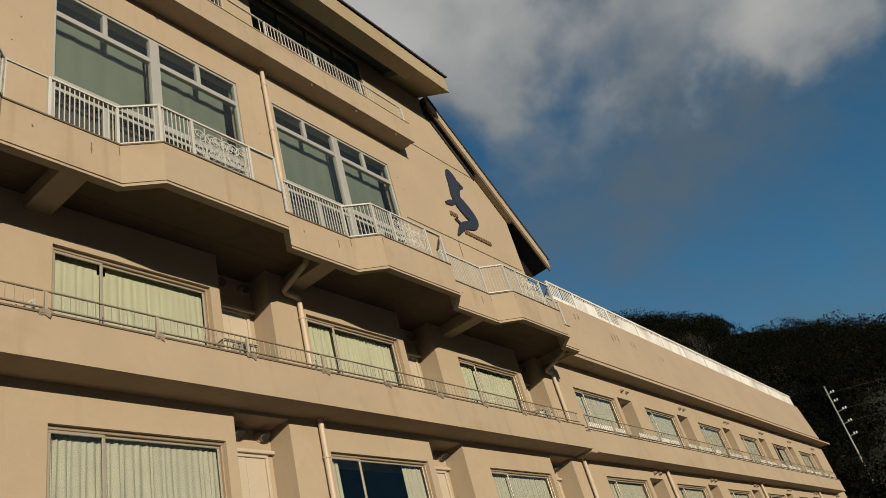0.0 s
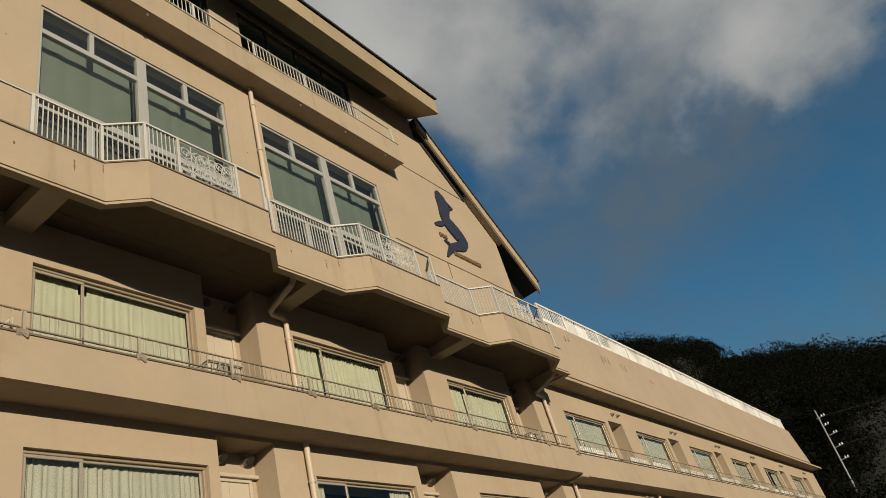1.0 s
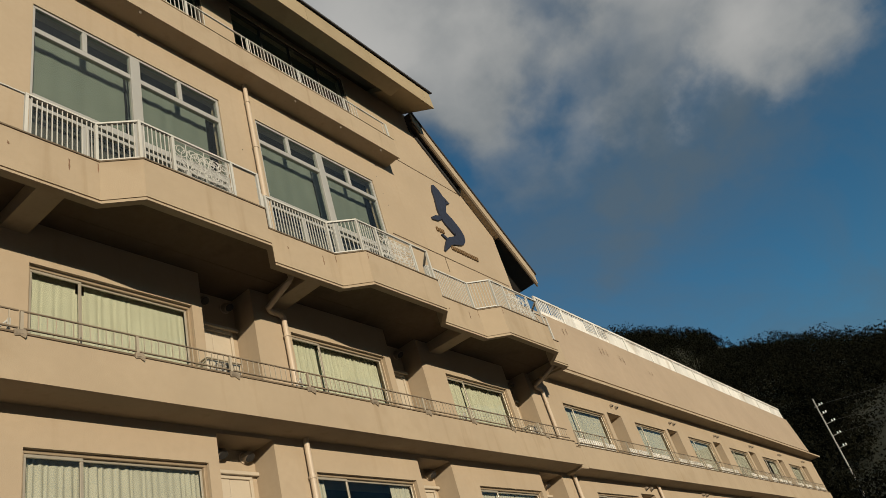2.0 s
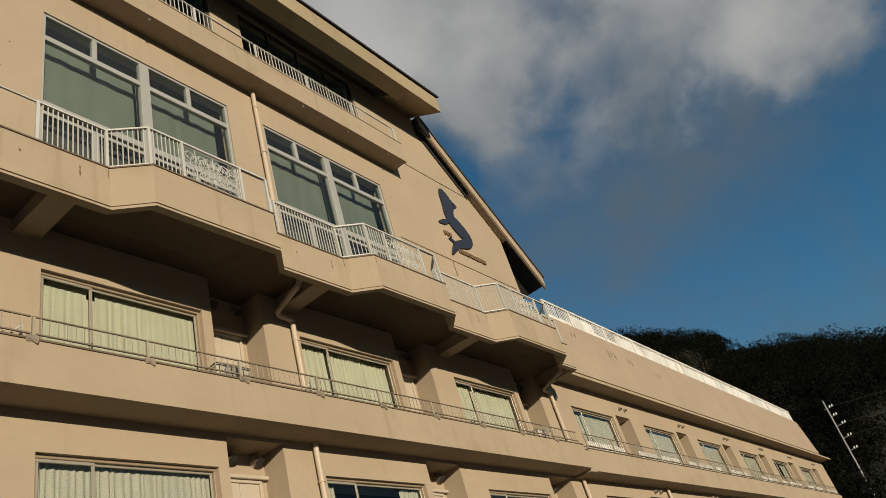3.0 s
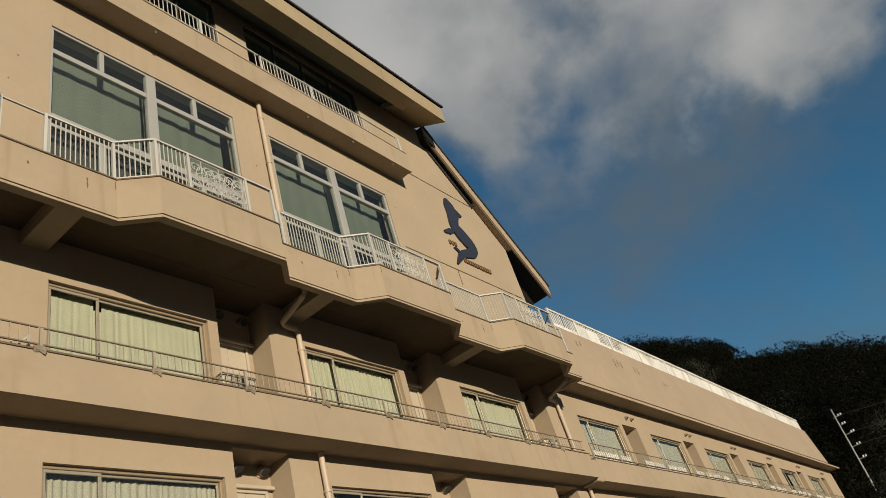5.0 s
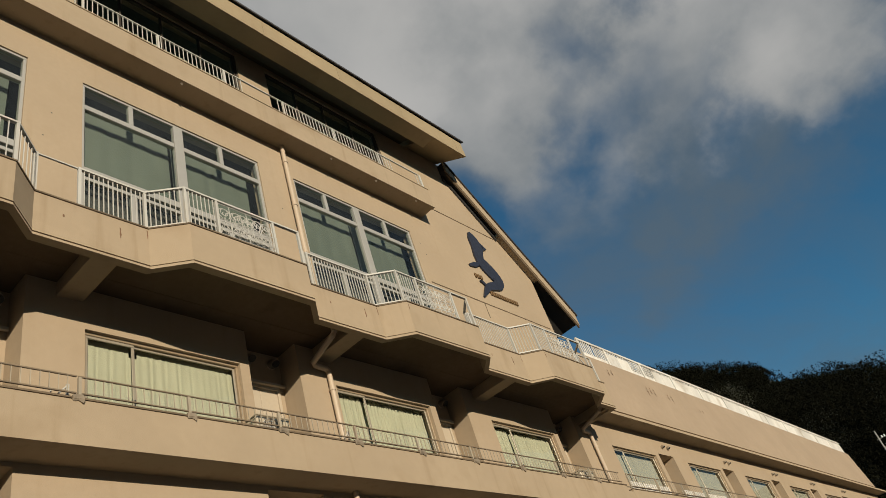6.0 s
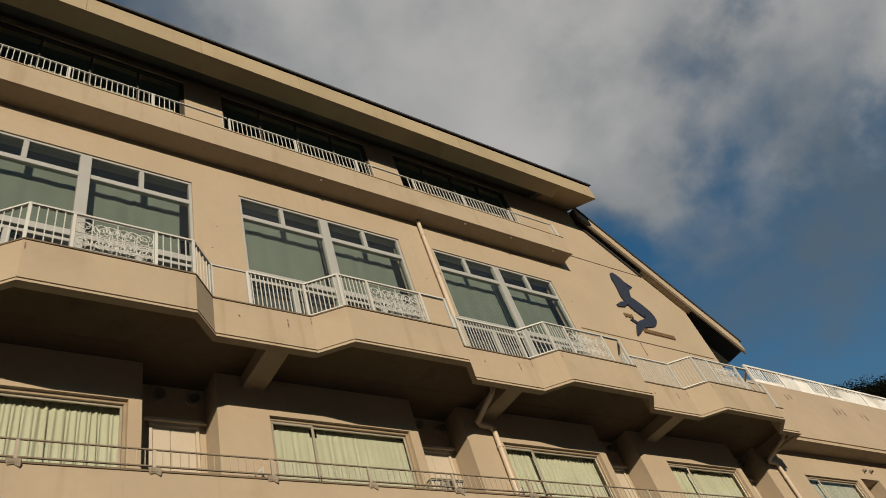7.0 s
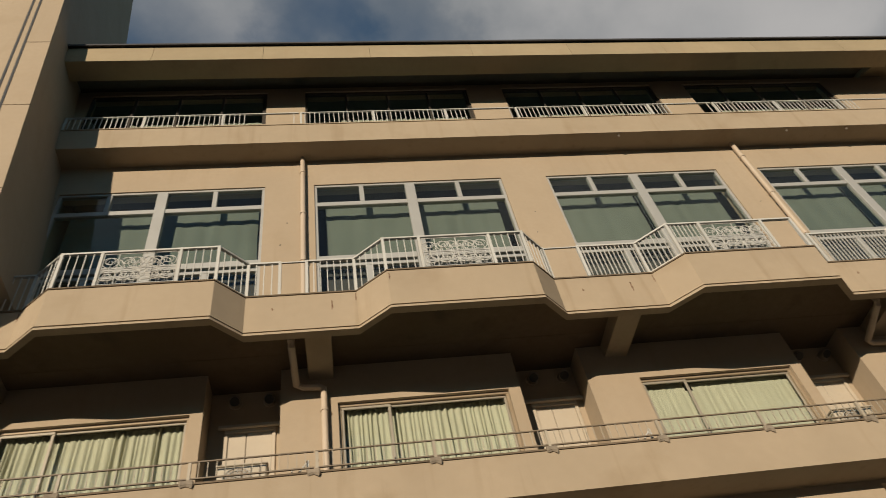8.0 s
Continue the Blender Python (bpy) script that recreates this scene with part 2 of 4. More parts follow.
def leaf_material():
    mat = bpy.data.materials.new("shaded_evergreen_leaves")
    mat.use_nodes = True
    n, l = mat.node_tree.nodes, mat.node_tree.links
    b = n["Principled BSDF"]
    b.inputs["Roughness"].default_value = 0.9
    b.inputs["Specular IOR Level"].default_value = 0.04
    geo = n.new("ShaderNodeNewGeometry")
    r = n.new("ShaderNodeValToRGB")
    # Leaf colours far below real foliage: the hillside's shade is put into them.
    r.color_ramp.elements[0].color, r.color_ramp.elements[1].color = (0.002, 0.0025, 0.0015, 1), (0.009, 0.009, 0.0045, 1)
    t = n.new("ShaderNodeTexNoise")
    t.inputs["Scale"].default_value = 0.12
    l.new(geo.outputs["Position"], t.inputs["Vector"])
    m = n.new("ShaderNodeMath")
    m.operation = "MULTIPLY_ADD"
    m.inputs[1].default_value = 0.3
    l.new(geo.outputs["Random Per Island"], m.inputs[0])
    s = n.new("ShaderNodeMath")
    s.operation = "MULTIPLY"
    s.inputs[1].default_value = 0.7
    l.new(t.outputs["Fac"], s.inputs[0])
    l.new(s.outputs["Value"], m.inputs[2])
    l.new(m.outputs["Value"], r.inputs["Fac"])
    l.new(r.outputs["Color"], b.inputs["Base Color"])
    return mat


def glass_material(name, tint, rough, clear):
    mat = bpy.data.materials.new(name)
    mat.use_nodes = True
    n, l = mat.node_tree.nodes, mat.node_tree.links
    n.remove(n["Principled BSDF"])
    gloss = n.new("ShaderNodeBsdfGlossy")
    gloss.inputs["Roughness"].default_value = rough
    see = n.new("ShaderNodeBsdfTransparent")
    see.inputs["Color"].default_value = (*tint, 1)
    lw = n.new("ShaderNodeLayerWeight")
    power = n.new("ShaderNodeMath")
    power.operation = "POWER"
    power.inputs[1].default_value = 4.0
    l.new(lw.outputs["Facing"], power.inputs[0])
    share = n.new("ShaderNodeMath")
    share.operation = "MULTIPLY_ADD"
    share.inputs[1].default_value, share.inputs[2].default_value = 0.45, clear
    l.new(power.outputs["Value"], share.inputs[0])
    mx = n.new("ShaderNodeMixShader")
    l.new(share.outputs["Value"], mx.inputs["Fac"])
    l.new(see.outputs["BSDF"], mx.inputs[1])
    l.new(gloss.outputs["BSDF"], mx.inputs[2])
    l.new(mx.outputs["Shader"], n["Material Output"].inputs["Surface"])
    return mat


LEAVES = leaf_material()
GLASS = glass_material("window_glass", (0.92, 0.95, 0.92), 0.01, 0.03)
GLASS_TALL = glass_material("tinted_window_glass", (0.86, 0.92, 0.89), 0.01, 0.045)


# Mesh helpers
def box(bm, x0, x1, y0, y1, z0, z1):
    v = [bm.verts.new(p) for p in ((x0, y0, z0), (x1, y0, z0), (x1, y1, z0), (x0, y1, z0), (x0, y0, z1), (x1, y0, z1), (x1, y1, z1), (x0, y1, z1))]
    for f in ((0, 3, 2, 1), (4, 5, 6, 7), (0, 1, 5, 4), (1, 2, 6, 5), (2, 3, 7, 6), (3, 0, 4, 7)):
        bm.faces.new([v[i] for i in f])
    return bm


def soft_box(x0, x1, y0, y1, z0, z1, r=0.01):
    bm = box(bmesh.new(), x0, x1, y0, y1, z0, z1)
    bmesh.ops.bevel(bm, geom=bm.edges[:], offset=r, segments=1, affect="EDGES")
    return bm


def prism(pts, axis, a, b):
    """A polygon pushed along an axis from a to b. pts: the two other coordinates, in order."""
    bm = bmesh.new()

    def at(p, d):
        return (d, p[0], p[1]) if axis == "x" else (p[0], d, p[1]) if axis == "y" else (p[0], p[1], d)

    lo, hi = [bm.verts.new(at(p, a)) for p in pts], [bm.verts.new(at(p, b)) for p in pts]
    n = len(pts)
    bm.faces.new(lo)
    bm.faces.new(hi[::-1])
    for i in range(n):
        bm.faces.new((lo[i], hi[i], hi[(i + 1) % n], lo[(i + 1) % n]))
    bmesh.ops.recalc_face_normals(bm, faces=bm.faces[:])
    return bm


def tube(bm, pts, r, n=6, r_end=None):
    """A round bar along a line of points."""
    pts = [Vector(p) for p in pts]
    rings = []
    for i, p in enumerate(pts):
        d = (pts[min(i + 1, len(pts) - 1)] - pts[max(i - 1, 0)]).normalized()
        u = d.orthogonal().normalized() if abs(d.z) > 0.95 else Vector((0, 0, 1)).cross(d).normalized()
        w = d.cross(u)
        q = r if r_end is None else r + (r_end - r) * i / (len(pts) - 1)
        rings.append([bm.verts.new(p + q * (math.cos(a) * u + math.sin(a) * w)) for a in (2 * math.pi * k / n for k in range(n))])
    for a, b in zip(rings, rings[1:]):
        for k in range(n):
            bm.faces.new((a[k], a[(k + 1) % n], b[(k + 1) % n], b[k]))
    bm.faces.new(rings[0][::-1])
    bm.faces.new(rings[-1])
    return bm


def mesh_of(name, bm, mat):
    me = bpy.data.meshes.new(name)
    bmesh.ops.recalc_face_normals(bm, faces=bm.faces[:])
    bm.to_mesh(me)
    bm.free()
    me.materials.append(mat)
    return me


def part(name, bm, mat, parent=None, label=""):
    ob = new(name, mesh_of(name, bm, mat))
    ob.parent = parent
    return tagged(ob, label)


def shared(name, me, parent, m):
    ob = new(name, me)
    ob.parent = parent
    ob.matrix_basis = m
    return ob


def thing(name, place, label, category, group="", kind=""):
    ob = new(name)
    ob.empty_display_size = 0.1
    ob.location = place
    return tagged(ob, label, category, group, kind)


def setting(name, bm, mat, label, category):
    return tagged(part(name, bm, mat), label, category, "", "structure")


def wall_grid(x0, x1, z0, z1, y0, y1, holes):
    """A wall along x with rectangular openings that go through it."""
    bm = bmesh.new()
    xs = sorted({x0, x1, *(v for h in holes for v in h[:2] if x0 < v < x1)})
    zs = sorted({z0, z1, *(v for h in holes for v in h[2:] if z0 < v < z1)})
    nx, nz = len(xs) - 1, len(zs) - 1

    def solid(i, j):
        if not (0 <= i < nx and 0 <= j < nz):
            return False
        x, z = (xs[i] + xs[i + 1]) / 2, (zs[j] + zs[j + 1]) / 2
        return not any(h[0] < x < h[1] and h[2] < z < h[3] for h in holes)

    made = {}

    def v(i, j, y):
        if (i, j, y) not in made:
            made[i, j, y] = bm.verts.new((xs[i], y, zs[j]))
        return made[i, j, y]

    for i in range(nx):
        for j in range(nz):
            if not solid(i, j):
                continue
            bm.faces.new((v(i, j, y0), v(i + 1, j, y0), v(i + 1, j + 1, y0), v(i, j + 1, y0)))
            bm.faces.new((v(i, j, y1), v(i, j + 1, y1), v(i + 1, j + 1, y1), v(i + 1, j, y1)))
            for di, dj, a, b in ((-1, 0, (0, 0), (0, 1)), (1, 0, (1, 0), (1, 1)), (0, -1, (0, 0), (1, 0)), (0, 1, (0, 1), (1, 1))):
                if not solid(i + di, j + dj):
                    p, q = (i + a[0], j + a[1]), (i + b[0], j + b[1])
                    bm.faces.new((v(*p, y0), v(*q, y0), v(*q, y1), v(*p, y1)))
    return bm


# The plan, in metres: x along the front, y into the building, z up
P = 5.3                                   # one guest room's width
BASES = [P * (k - 2) for k in range(5)]   # five rooms in the main block
WING = [17.2 + 5.62 * k for k in range(6)]  # first edges of the wing's windows
Y_LOW, Y_BACK = 0.39, 0.95                # face of the lower wall, back of the door niches
FLOOR_A, FLOOR_B, FLOOR_C = 3.87, 6.85, 10.15
MAIN_END, WING_END = 15.7, 52.6
BAYS = [(0.71, -0.90), (1.22, -1.33), (3.74, -1.33), (4.18, -0.90)]
LEFT = -12.0


def bay_path(first=LEFT, last=MAIN_END):
    pts = [(first, -0.90)]
    for b in BASES:
        pts += [(b + u, y) for u, y in BAYS]
    return pts + [(last, -0.90)]


# Ground
bm = bmesh.new()
bmesh.ops.create_grid(bm, x_segments=24, y_segments=24, size=1500)
setting("ground", bm, ASPHALT, "grey asphalt forecourt reaching to the horizon", "ground")


# Lower wall of main block and wing: windows and door niches on two storeys
def niche(b, k_wing):
    return (b + 3.32, b + 4.5) if k_wing else (b + 3.43, b + 4.66)


holes, backs = [], []
for fl, top, head in ((FLOOR_A, 6.70, 2.29), (FLOOR_B, 10.0, 2.33)):
    for b in BASES:
        holes.append((b + 0.30, b + 3.22, fl + 0.10, fl + head))
        holes.append((*niche(b, False), fl, top))
        backs.append((b + 3.70, b + 4.54, fl, fl + 2.36))
    for w in WING:
        holes.append((w, w + 3.05, fl + 0.30, fl + 2.40))
        holes.append((*niche(w, True), fl, fl + 2.50))
        backs.append((w + 3.55, w + 4.3, fl, fl + 2.05))
setting("wall_front_lower", wall_grid(LEFT, WING_END, 0, 10.0, Y_LOW, Y_BACK, holes), STUCCO, "cream stucco wall of the guest room storeys", "wall")
setting("wall_niche_back", wall_grid(LEFT, WING_END, 0, 10.0, Y_BACK + 0.004, Y_BACK + 0.18, backs + [h for h in holes if h[1] - h[0] > 2]), STUCCO, "cream stucco wall at the back of the door niches", "wall")

# Upper wall: tall windows and the top storey's windows
up_holes = []
for b in BASES[:4]:
    up_holes.append((b + 0.02, b + 4.26, 10.30, 14.93))
D_WIN = [(b - 0.15, b + 4.18) for b in BASES[:4]]
up_holes += [(x0, x1, 16.25, 19.2) for x0, x1 in D_WIN]
setting("wall_front_upper", wall_grid(LEFT, 11.0, 10.0, 19.4, 0.0, 0.30, up_holes), STUCCO, "cream stucco wall of the two upper storeys", "wall")
VERGE = lambda x: 18.70 - 1.09 * (x - 12.7)
setting("wall_gable", prism([(11.0, 10.0), (15.9, 10.0), (15.9, VERGE(15.9) + 0.1), (12.7, VERGE(12.7) + 0.1), (12.7, 19.4), (11.0, 19.4)], "y", 0.0, 0.30), STUCCO, "cream stucco gable wall under the sloping roof", "wall")
setting("wall_gable_end", box(bmesh.new(), 15.6, 15.9, 0.30, 9.0, 10.0, 15.2), STUCCO, "plain cream stucco end wall of the upper storeys", "wall")
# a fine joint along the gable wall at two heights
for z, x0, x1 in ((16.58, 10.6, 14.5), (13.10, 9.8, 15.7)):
    setting("trim", box(bmesh.new(), x0, x1, -0.012, 0.0, z, z + 0.03), SHADED_PLASTER, "thin stucco joint line across the gable wall", "trim")

setting("trim", box(bmesh.new(), 12.15, 12.175, -0.008, 0.0, 12.55, 13.09), SHADED_PLASTER, "short upright joint on the gable wall", "trim")

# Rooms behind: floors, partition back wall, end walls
# Near-black room surfaces stand in for unlit interiors.
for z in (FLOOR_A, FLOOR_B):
    setting("floor", box(bmesh.new(), LEFT, WING_END, Y_BACK + 0.19, 8.8, z - 0.2, z), SHADE_DARK, "room floor slab coloured dark as if unlit", "floor")
setting("floor", box(bmesh.new(), LEFT, 15.59, Y_BACK + 0.19, 8.8, 9.95, 10.15), SHADE_DARK, "floor slab of the tall storey coloured dark as if unlit", "floor")
setting("floor", box(bmesh.new(), LEFT, 15.59, 0.31, 8.8, 16.0, 16.2), SHADE_DARK, "floor slab of the top storey coloured dark as if unlit", "floor")
setting("wall_rooms_back", box(bmesh.new(), LEFT, 15.59, 3.6, 3.8, 10.16, 19.4), SHADE_DARK, "back wall of the upper rooms coloured dark as if unlit", "wall")
setting("wall_rooms_back_lower", box(bmesh.new(), LEFT, WING_END, 4.0, 4.2, 0, 9.94), SHADE_DARK, "back wall of the guest rooms coloured dark as if unlit", "wall")
setting("wall_rear", box(bmesh.new(), LEFT, WING_END, 8.81, 9.1, 0, 10.0), STUCCO, "plain cream stucco rear wall", "wall")
setting("wall_rear_upper", box(bmesh.new(), LEFT, 15.9, 9.01, 9.2, 10.01, 19.4), STUCCO, "plain cream stucco rear wall of the upper storeys", "wall")
setting("wall_wing_end", box(bmesh.new(), WING_END - 0.3, WING_END, Y_BACK + 0.19, 8.8, 0, 10.0), STUCCO, "plain cream stucco end wall of the wing", "wall")
setting("wall_wing_top", box(bmesh.new(), MAIN_END + 0.2, WING_END, Y_LOW, Y_BACK, 10.001, 10.22), STUCCO, "cream stucco strip under the wing's cornice", "wall")
setting("roof_wing", box(bmesh.new(), MAIN_END + 0.3, 50.4, 0.96, 8.8, 10.02, 10.3), SHADED_PLASTER, "flat roof terrace of the wing", "roof")


# Balconies of the guest rooms: slab, fascia with drip edge, grey patches
def low_balcony(z, x0, x1, y, up, name):
    prof = [(y, z - 0.2 + up), (y, z + 0.50 + up), (y + 0.13, z + 0.50 + up), (y + 0.13, z), (Y_LOW, z), (Y_LOW, z - 0.2 + up)]
    setting(name, prism(prof, "x", x0, x1), FASCIA, "cream stucco balcony slab with a solid parapet", "balcony")
    setting("trim", box(bmesh.new(), x0, x1, y - 0.022, y - 0.001, z - 0.205 + up, z - 0.165 + up), FASCIA, "drip edge along the foot of the balcony", "trim")
    setting("trim", box(bmesh.new(), x0, x1, y - 0.02, y + 0.15, z + 0.501 + up, z + 0.53 + up), CAP, "dark cap on the balcony parapet", "trim")


LIFT = {FLOOR_A: 0.05, FLOOR_B: 0.115}   # how far the balcony fronts stand above their floors
for z in (FLOOR_A, FLOOR_B):
    up = LIFT[z]
    low_balcony(z, LEFT, 15.6, -0.22, up, "balcony_main")
    low_balcony(z, 16.05, 49.9, -0.15, up * 0.65, "balcony_wing")
    setting("balcony_joint", soft_box(15.61, 16.04, -0.17, Y_LOW - 0.002, z - 0.16, z + 0.50, 0.02), FASCIA, "short stucco link between the two balconies", "balcony")

# The faceted balcony of the tall storey
outer = bay_path()
inner = [(x, y + 0.13) for x, y in outer]
setting("balcony_parapet_upper", prism(outer + inner[::-1], "z", 9.60, 10.47), FASCIA, "faceted cream stucco parapet with projecting bays", "balcony")
drip = [(x, y - 0.022) for x, y in outer]
setting("trim", prism(drip + [(x, y - 0.001) for x, y in outer[::-1]], "z", 9.595, 9.635), FASCIA, "drip edge along the foot of the faceted parapet", "trim")
setting("trim", prism(drip + [(x, y - 0.001) for x, y in outer[::-1]], "z", 9.665, 9.68), FASCIA, "second fine line along the faceted parapet", "trim")
cap = [(x, y - 0.02) for x, y in outer]
setting("trim", prism(cap + [(x, y + 0.15) for x, y in outer[::-1]], "z", 10.471, 10.50), CAP, "dark cap along the faceted parapet", "trim")
setting("balcony_slab_upper", prism([(x, y + 0.131) for x, y in outer] + [(MAIN_END, -0.001), (LEFT, -0.001)], "z", 9.98, 10.15), SHADED_PLASTER, "plaster underside of the faceted balcony, shade in its colour", "balcony")
setting("soffit_strip", box(bmesh.new(), LEFT, MAIN_END, 0.0, Y_LOW - 0.002, 9.975, 9.999), SHADED_PLASTER, "plaster strip under the upper wall, shade in its colour", "ceiling")
setting("soffit_niche", box(bmesh.new(), LEFT, MAIN_END, Y_LOW, Y_BACK + 0.18, 10.001, 10.14), SHADED_PLASTER, "plaster strip over the lower wall, shade in its colour", "ceiling")
setting("balcony_return", box(bmesh.new(), MAIN_END - 0.13, MAIN_END - 0.004, -0.76, Y_LOW - 0.002, 9.61, 10.46), FASCIA, "end return of the faceted parapet", "balcony")
for b in [*BASES, BASES[-1] + P - 0.25]:
    setting("beam", prism([(-0.76, 9.66), (-0.76, 9.97), (Y_LOW, 9.97), (Y_LOW, 9.70)], "x", b - 0.17, b + 0.25), FASCIA, "plaster bracket beam under the balcony", "beam")

# Top balcony, straight
prof = [(-0.53, 15.85), (-0.53, 16.63), (-0.40, 16.63), (-0.40, 16.2), (-0.001, 16.2), (-0.001, 15.88), (-0.43, 15.88), (-0.43, 15.85)]
setting("balcony_top", prism(prof, "x", LEFT, 10.48), FASCIA, "straight cream stucco balcony under the eaves", "balcony")
setting("trim", box(bmesh.new(), LEFT, 10.50, -0.552, -0.531, 15.845, 15.89), FASCIA, "drip edge along the foot of the top balcony", "trim")
setting("trim", box(bmesh.new(), LEFT, 10.50, -0.55, -0.38, 16.631, 16.66), FASCIA, "cap along the top balcony", "trim")

# Short drain spouts under the front of the top balcony
for x in (2.0, 6.4, 8.05, 9.7):
    spout = thing("drain_spout", (x, -0.47, 15.85), "short dark drain spout under the top balcony", "drain spout", "drain spouts")
    part("pipe", tube(bmesh.new(), [(0, 0, 0.0), (0, 0, -0.03), (0, -0.02, -0.055)], 0.03, 8), HOOD, spout)

# Grey layers added on the unseen balcony floors to cut light bounced upward
for z, x0, x1, y in ((FLOOR_A, LEFT, 15.6, -0.09), (FLOOR_B, LEFT, 15.6, -0.09), (FLOOR_A, 16.05, 49.9, -0.02), (FLOOR_B, 16.05, 49.9, -0.02)):
    setting("balcony_deck", box(bmesh.new(), x0, x1, y + 0.002, Y_LOW - 0.002, z + 0.001, z + 0.005), DECK, "grey layer added on a balcony floor against bounced light", "floor")
setting("balcony_deck", prism([(x, y + 0.132) for x, y in outer] + [(MAIN_END, -0.003), (LEFT, -0.003)], "z", 10.151, 10.155), DECK, "grey layer added on the faceted balcony against bounced light", "floor")
setting("balcony_deck", box(bmesh.new(), LEFT, 10.48, -0.398, -0.003, 16.201, 16.205), DECK, "grey layer added on the top balcony against bounced light", "floor")
for b in BASES:
    for z in (FLOOR_A, FLOOR_B):
        setting("niche_deck", box(bmesh.new(), b + 3.44, b + 4.65, Y_LOW, Y_BACK, z + 0.001, z + 0.005), DECK, "grey layer added on a door niche floor against bounced light", "floor")

# Wing parapet: cornice, leaning face
setting("cornice_wing", prism([(-0.21, 10.03), (-0.21, 10.13), (-0.06, 10.24), (Y_LOW - 0.002, 10.24), (Y_LOW - 0.002, 10.07), (-0.14, 10.06)], "x", MAIN_END + 0.002, 53.0), FASCIA, "projecting stucco cornice along the wing", "cornice")
setting("parapet_wing", prism([(-0.147, 10.242), (0.148, 12.66), (0.38, 12.66), (0.80, 10.242)], "x", MAIN_END + 0.21, 50.6), PARAPET, "tall leaning stucco parapet with streaked weathering", "parapet")

# Roof over the main block: soffit, boarded fascia, dark sheet roof
EAVE_Y, EAVE_B, EAVE_T, EAVE_X = -1.22, 18.66, 19.36, 12.55
soff = [(EAVE_Y + 0.03, EAVE_B + 0.012), (EAVE_Y + 0.03, EAVE_T), (9.0, 24.9), (9.0, 24.0), (0.31, 19.62), (0.0, 19.6), (EAVE_Y + 0.62, 19.28), (EAVE_Y + 0.52, EAVE_B + 0.012)]
# Inner soffit dark, outer strip pale: shade and bounced light put into colour.
setting("roof_main", prism(soff, "x", LEFT + 0.3, 10.9), SHADED_PLASTER, "recessed roof underside over the top storey, shade in its dark colour", "roof")
soff = [(EAVE_Y + 0.03, EAVE_B + 0.012), (EAVE_Y + 0.03, EAVE_T), (9.0, 24.9), (9.0, 24.0), (0.31, 19.42), (0.0, 19.41)]
setting("roof_main_end", prism(soff, "x", 10.902, EAVE_X), EAVE_SOFFIT, "boxed cream underside at the end of the eaves", "roof")
setting("soffit_eave", box(bmesh.new(), LEFT + 0.3, 10.9, EAVE_Y + 0.03, EAVE_Y + 0.52, EAVE_B, EAVE_B + 0.010), EAVE_SOFFIT, "cream strip under the outer eaves, kept pale for the bounced light", "soffit")
fascia = thing("eave_fascia", (0, EAVE_Y, EAVE_B), "cream boarded fascia along the eaves with open joints", "fascia", "", "structure")
x = LEFT + 0.3
while x < EAVE_X - 0.01:
    w = min(2.65, EAVE_X - x)
    part("board", box(bmesh.new(), x, x + w - 0.008, 0, 0.029, 0, EAVE_T - EAVE_B), EAVE, fascia)
    x += 2.65
setting("roof_sheet", prism([(EAVE_Y - 0.08, EAVE_T + 0.0), (EAVE_Y - 0.08, EAVE_T + 0.07), (9.2, 25.1), (9.2, 25.0)], "x", LEFT + 0.3, EAVE_X + 0.09), ROOFING, "dark sheet metal roof edge", "roof")

# The sloping roof to the east: verge board, soffit, slab
V0, V1 = (12.57, 19.33), (17.5, 14.10)
sl = (V1[1] - V0[1]) / (V1[0] - V0[0])


def along(x0, x1, top, low, y0, y1):
    f = lambda x: V0[1] + sl * (x - V0[0])
    return prism([(x0, f(x0) + low), (x1, f(x1) + low), (x1, f(x1) + top), (x0, f(x0) + top)], "y", y0, y1)


setting("verge_board", along(V0[0], V1[0], -0.06, -0.50, -0.28, -0.23), FASCIA, "cream verge board along the sloping roof", "fascia")
setting("verge_board_lower", along(V0[0] + 0.02, V1[0] - 0.02, -0.50, -0.62, -0.25, -0.20), SHADED_PLASTER, "second narrower board under the verge", "fascia")
# Overhang's shade is put into the slab's near-black colour.
setting("roof_slope", along(V0[0], V1[0], -0.10, -0.42, -0.228, 9.0), SHADE_DARK, "underside of the sloping roof, shade put into its dark colour", "roof")
setting("verge_soffit", along(14.55, 16.0, -0.43, -0.52, -0.228, -0.002), STUCCO, "boxed cream soffit under the verge", "soffit")
setting("verge_slot", along(V0[0], 14.53, -0.52, -0.72, -0.06, -0.002), BLACK, "black strip along the top of the gable wall", "vent")
setting("roof_slope_sheet", along(V0[0] + 0.03, V1[0] + 0.06, 0.02, -0.055, -0.33, 9.1), ROOFING, "dark sheet roof on the east slope", "roof")

# Tower at the west end, its side leaning back as it rises
def tower_edge(z):
    return -10.65 - 0.104 * (z - 15.65)


tw = []
for y in (-2.10, 3.1):
    d = 0.2 * (y > 0)
    tw.append([(-22.0, y, 0), (-11.9, y, 0), (-11.9, y, 9.4), (tower_edge(10.9) - d, y, 10.9), (tower_edge(36) - d, y, 36), (-22.0, y, 36)])
bm = bmesh.new()
a, b = [[bm.verts.new(p) for p in q] for q in tw]
bm.faces.new(a)
bm.faces.new(b[::-1])
for i in range(6):
    bm.faces.new((a[i], b[i], b[(i + 1) % 6], a[(i + 1) % 6]))
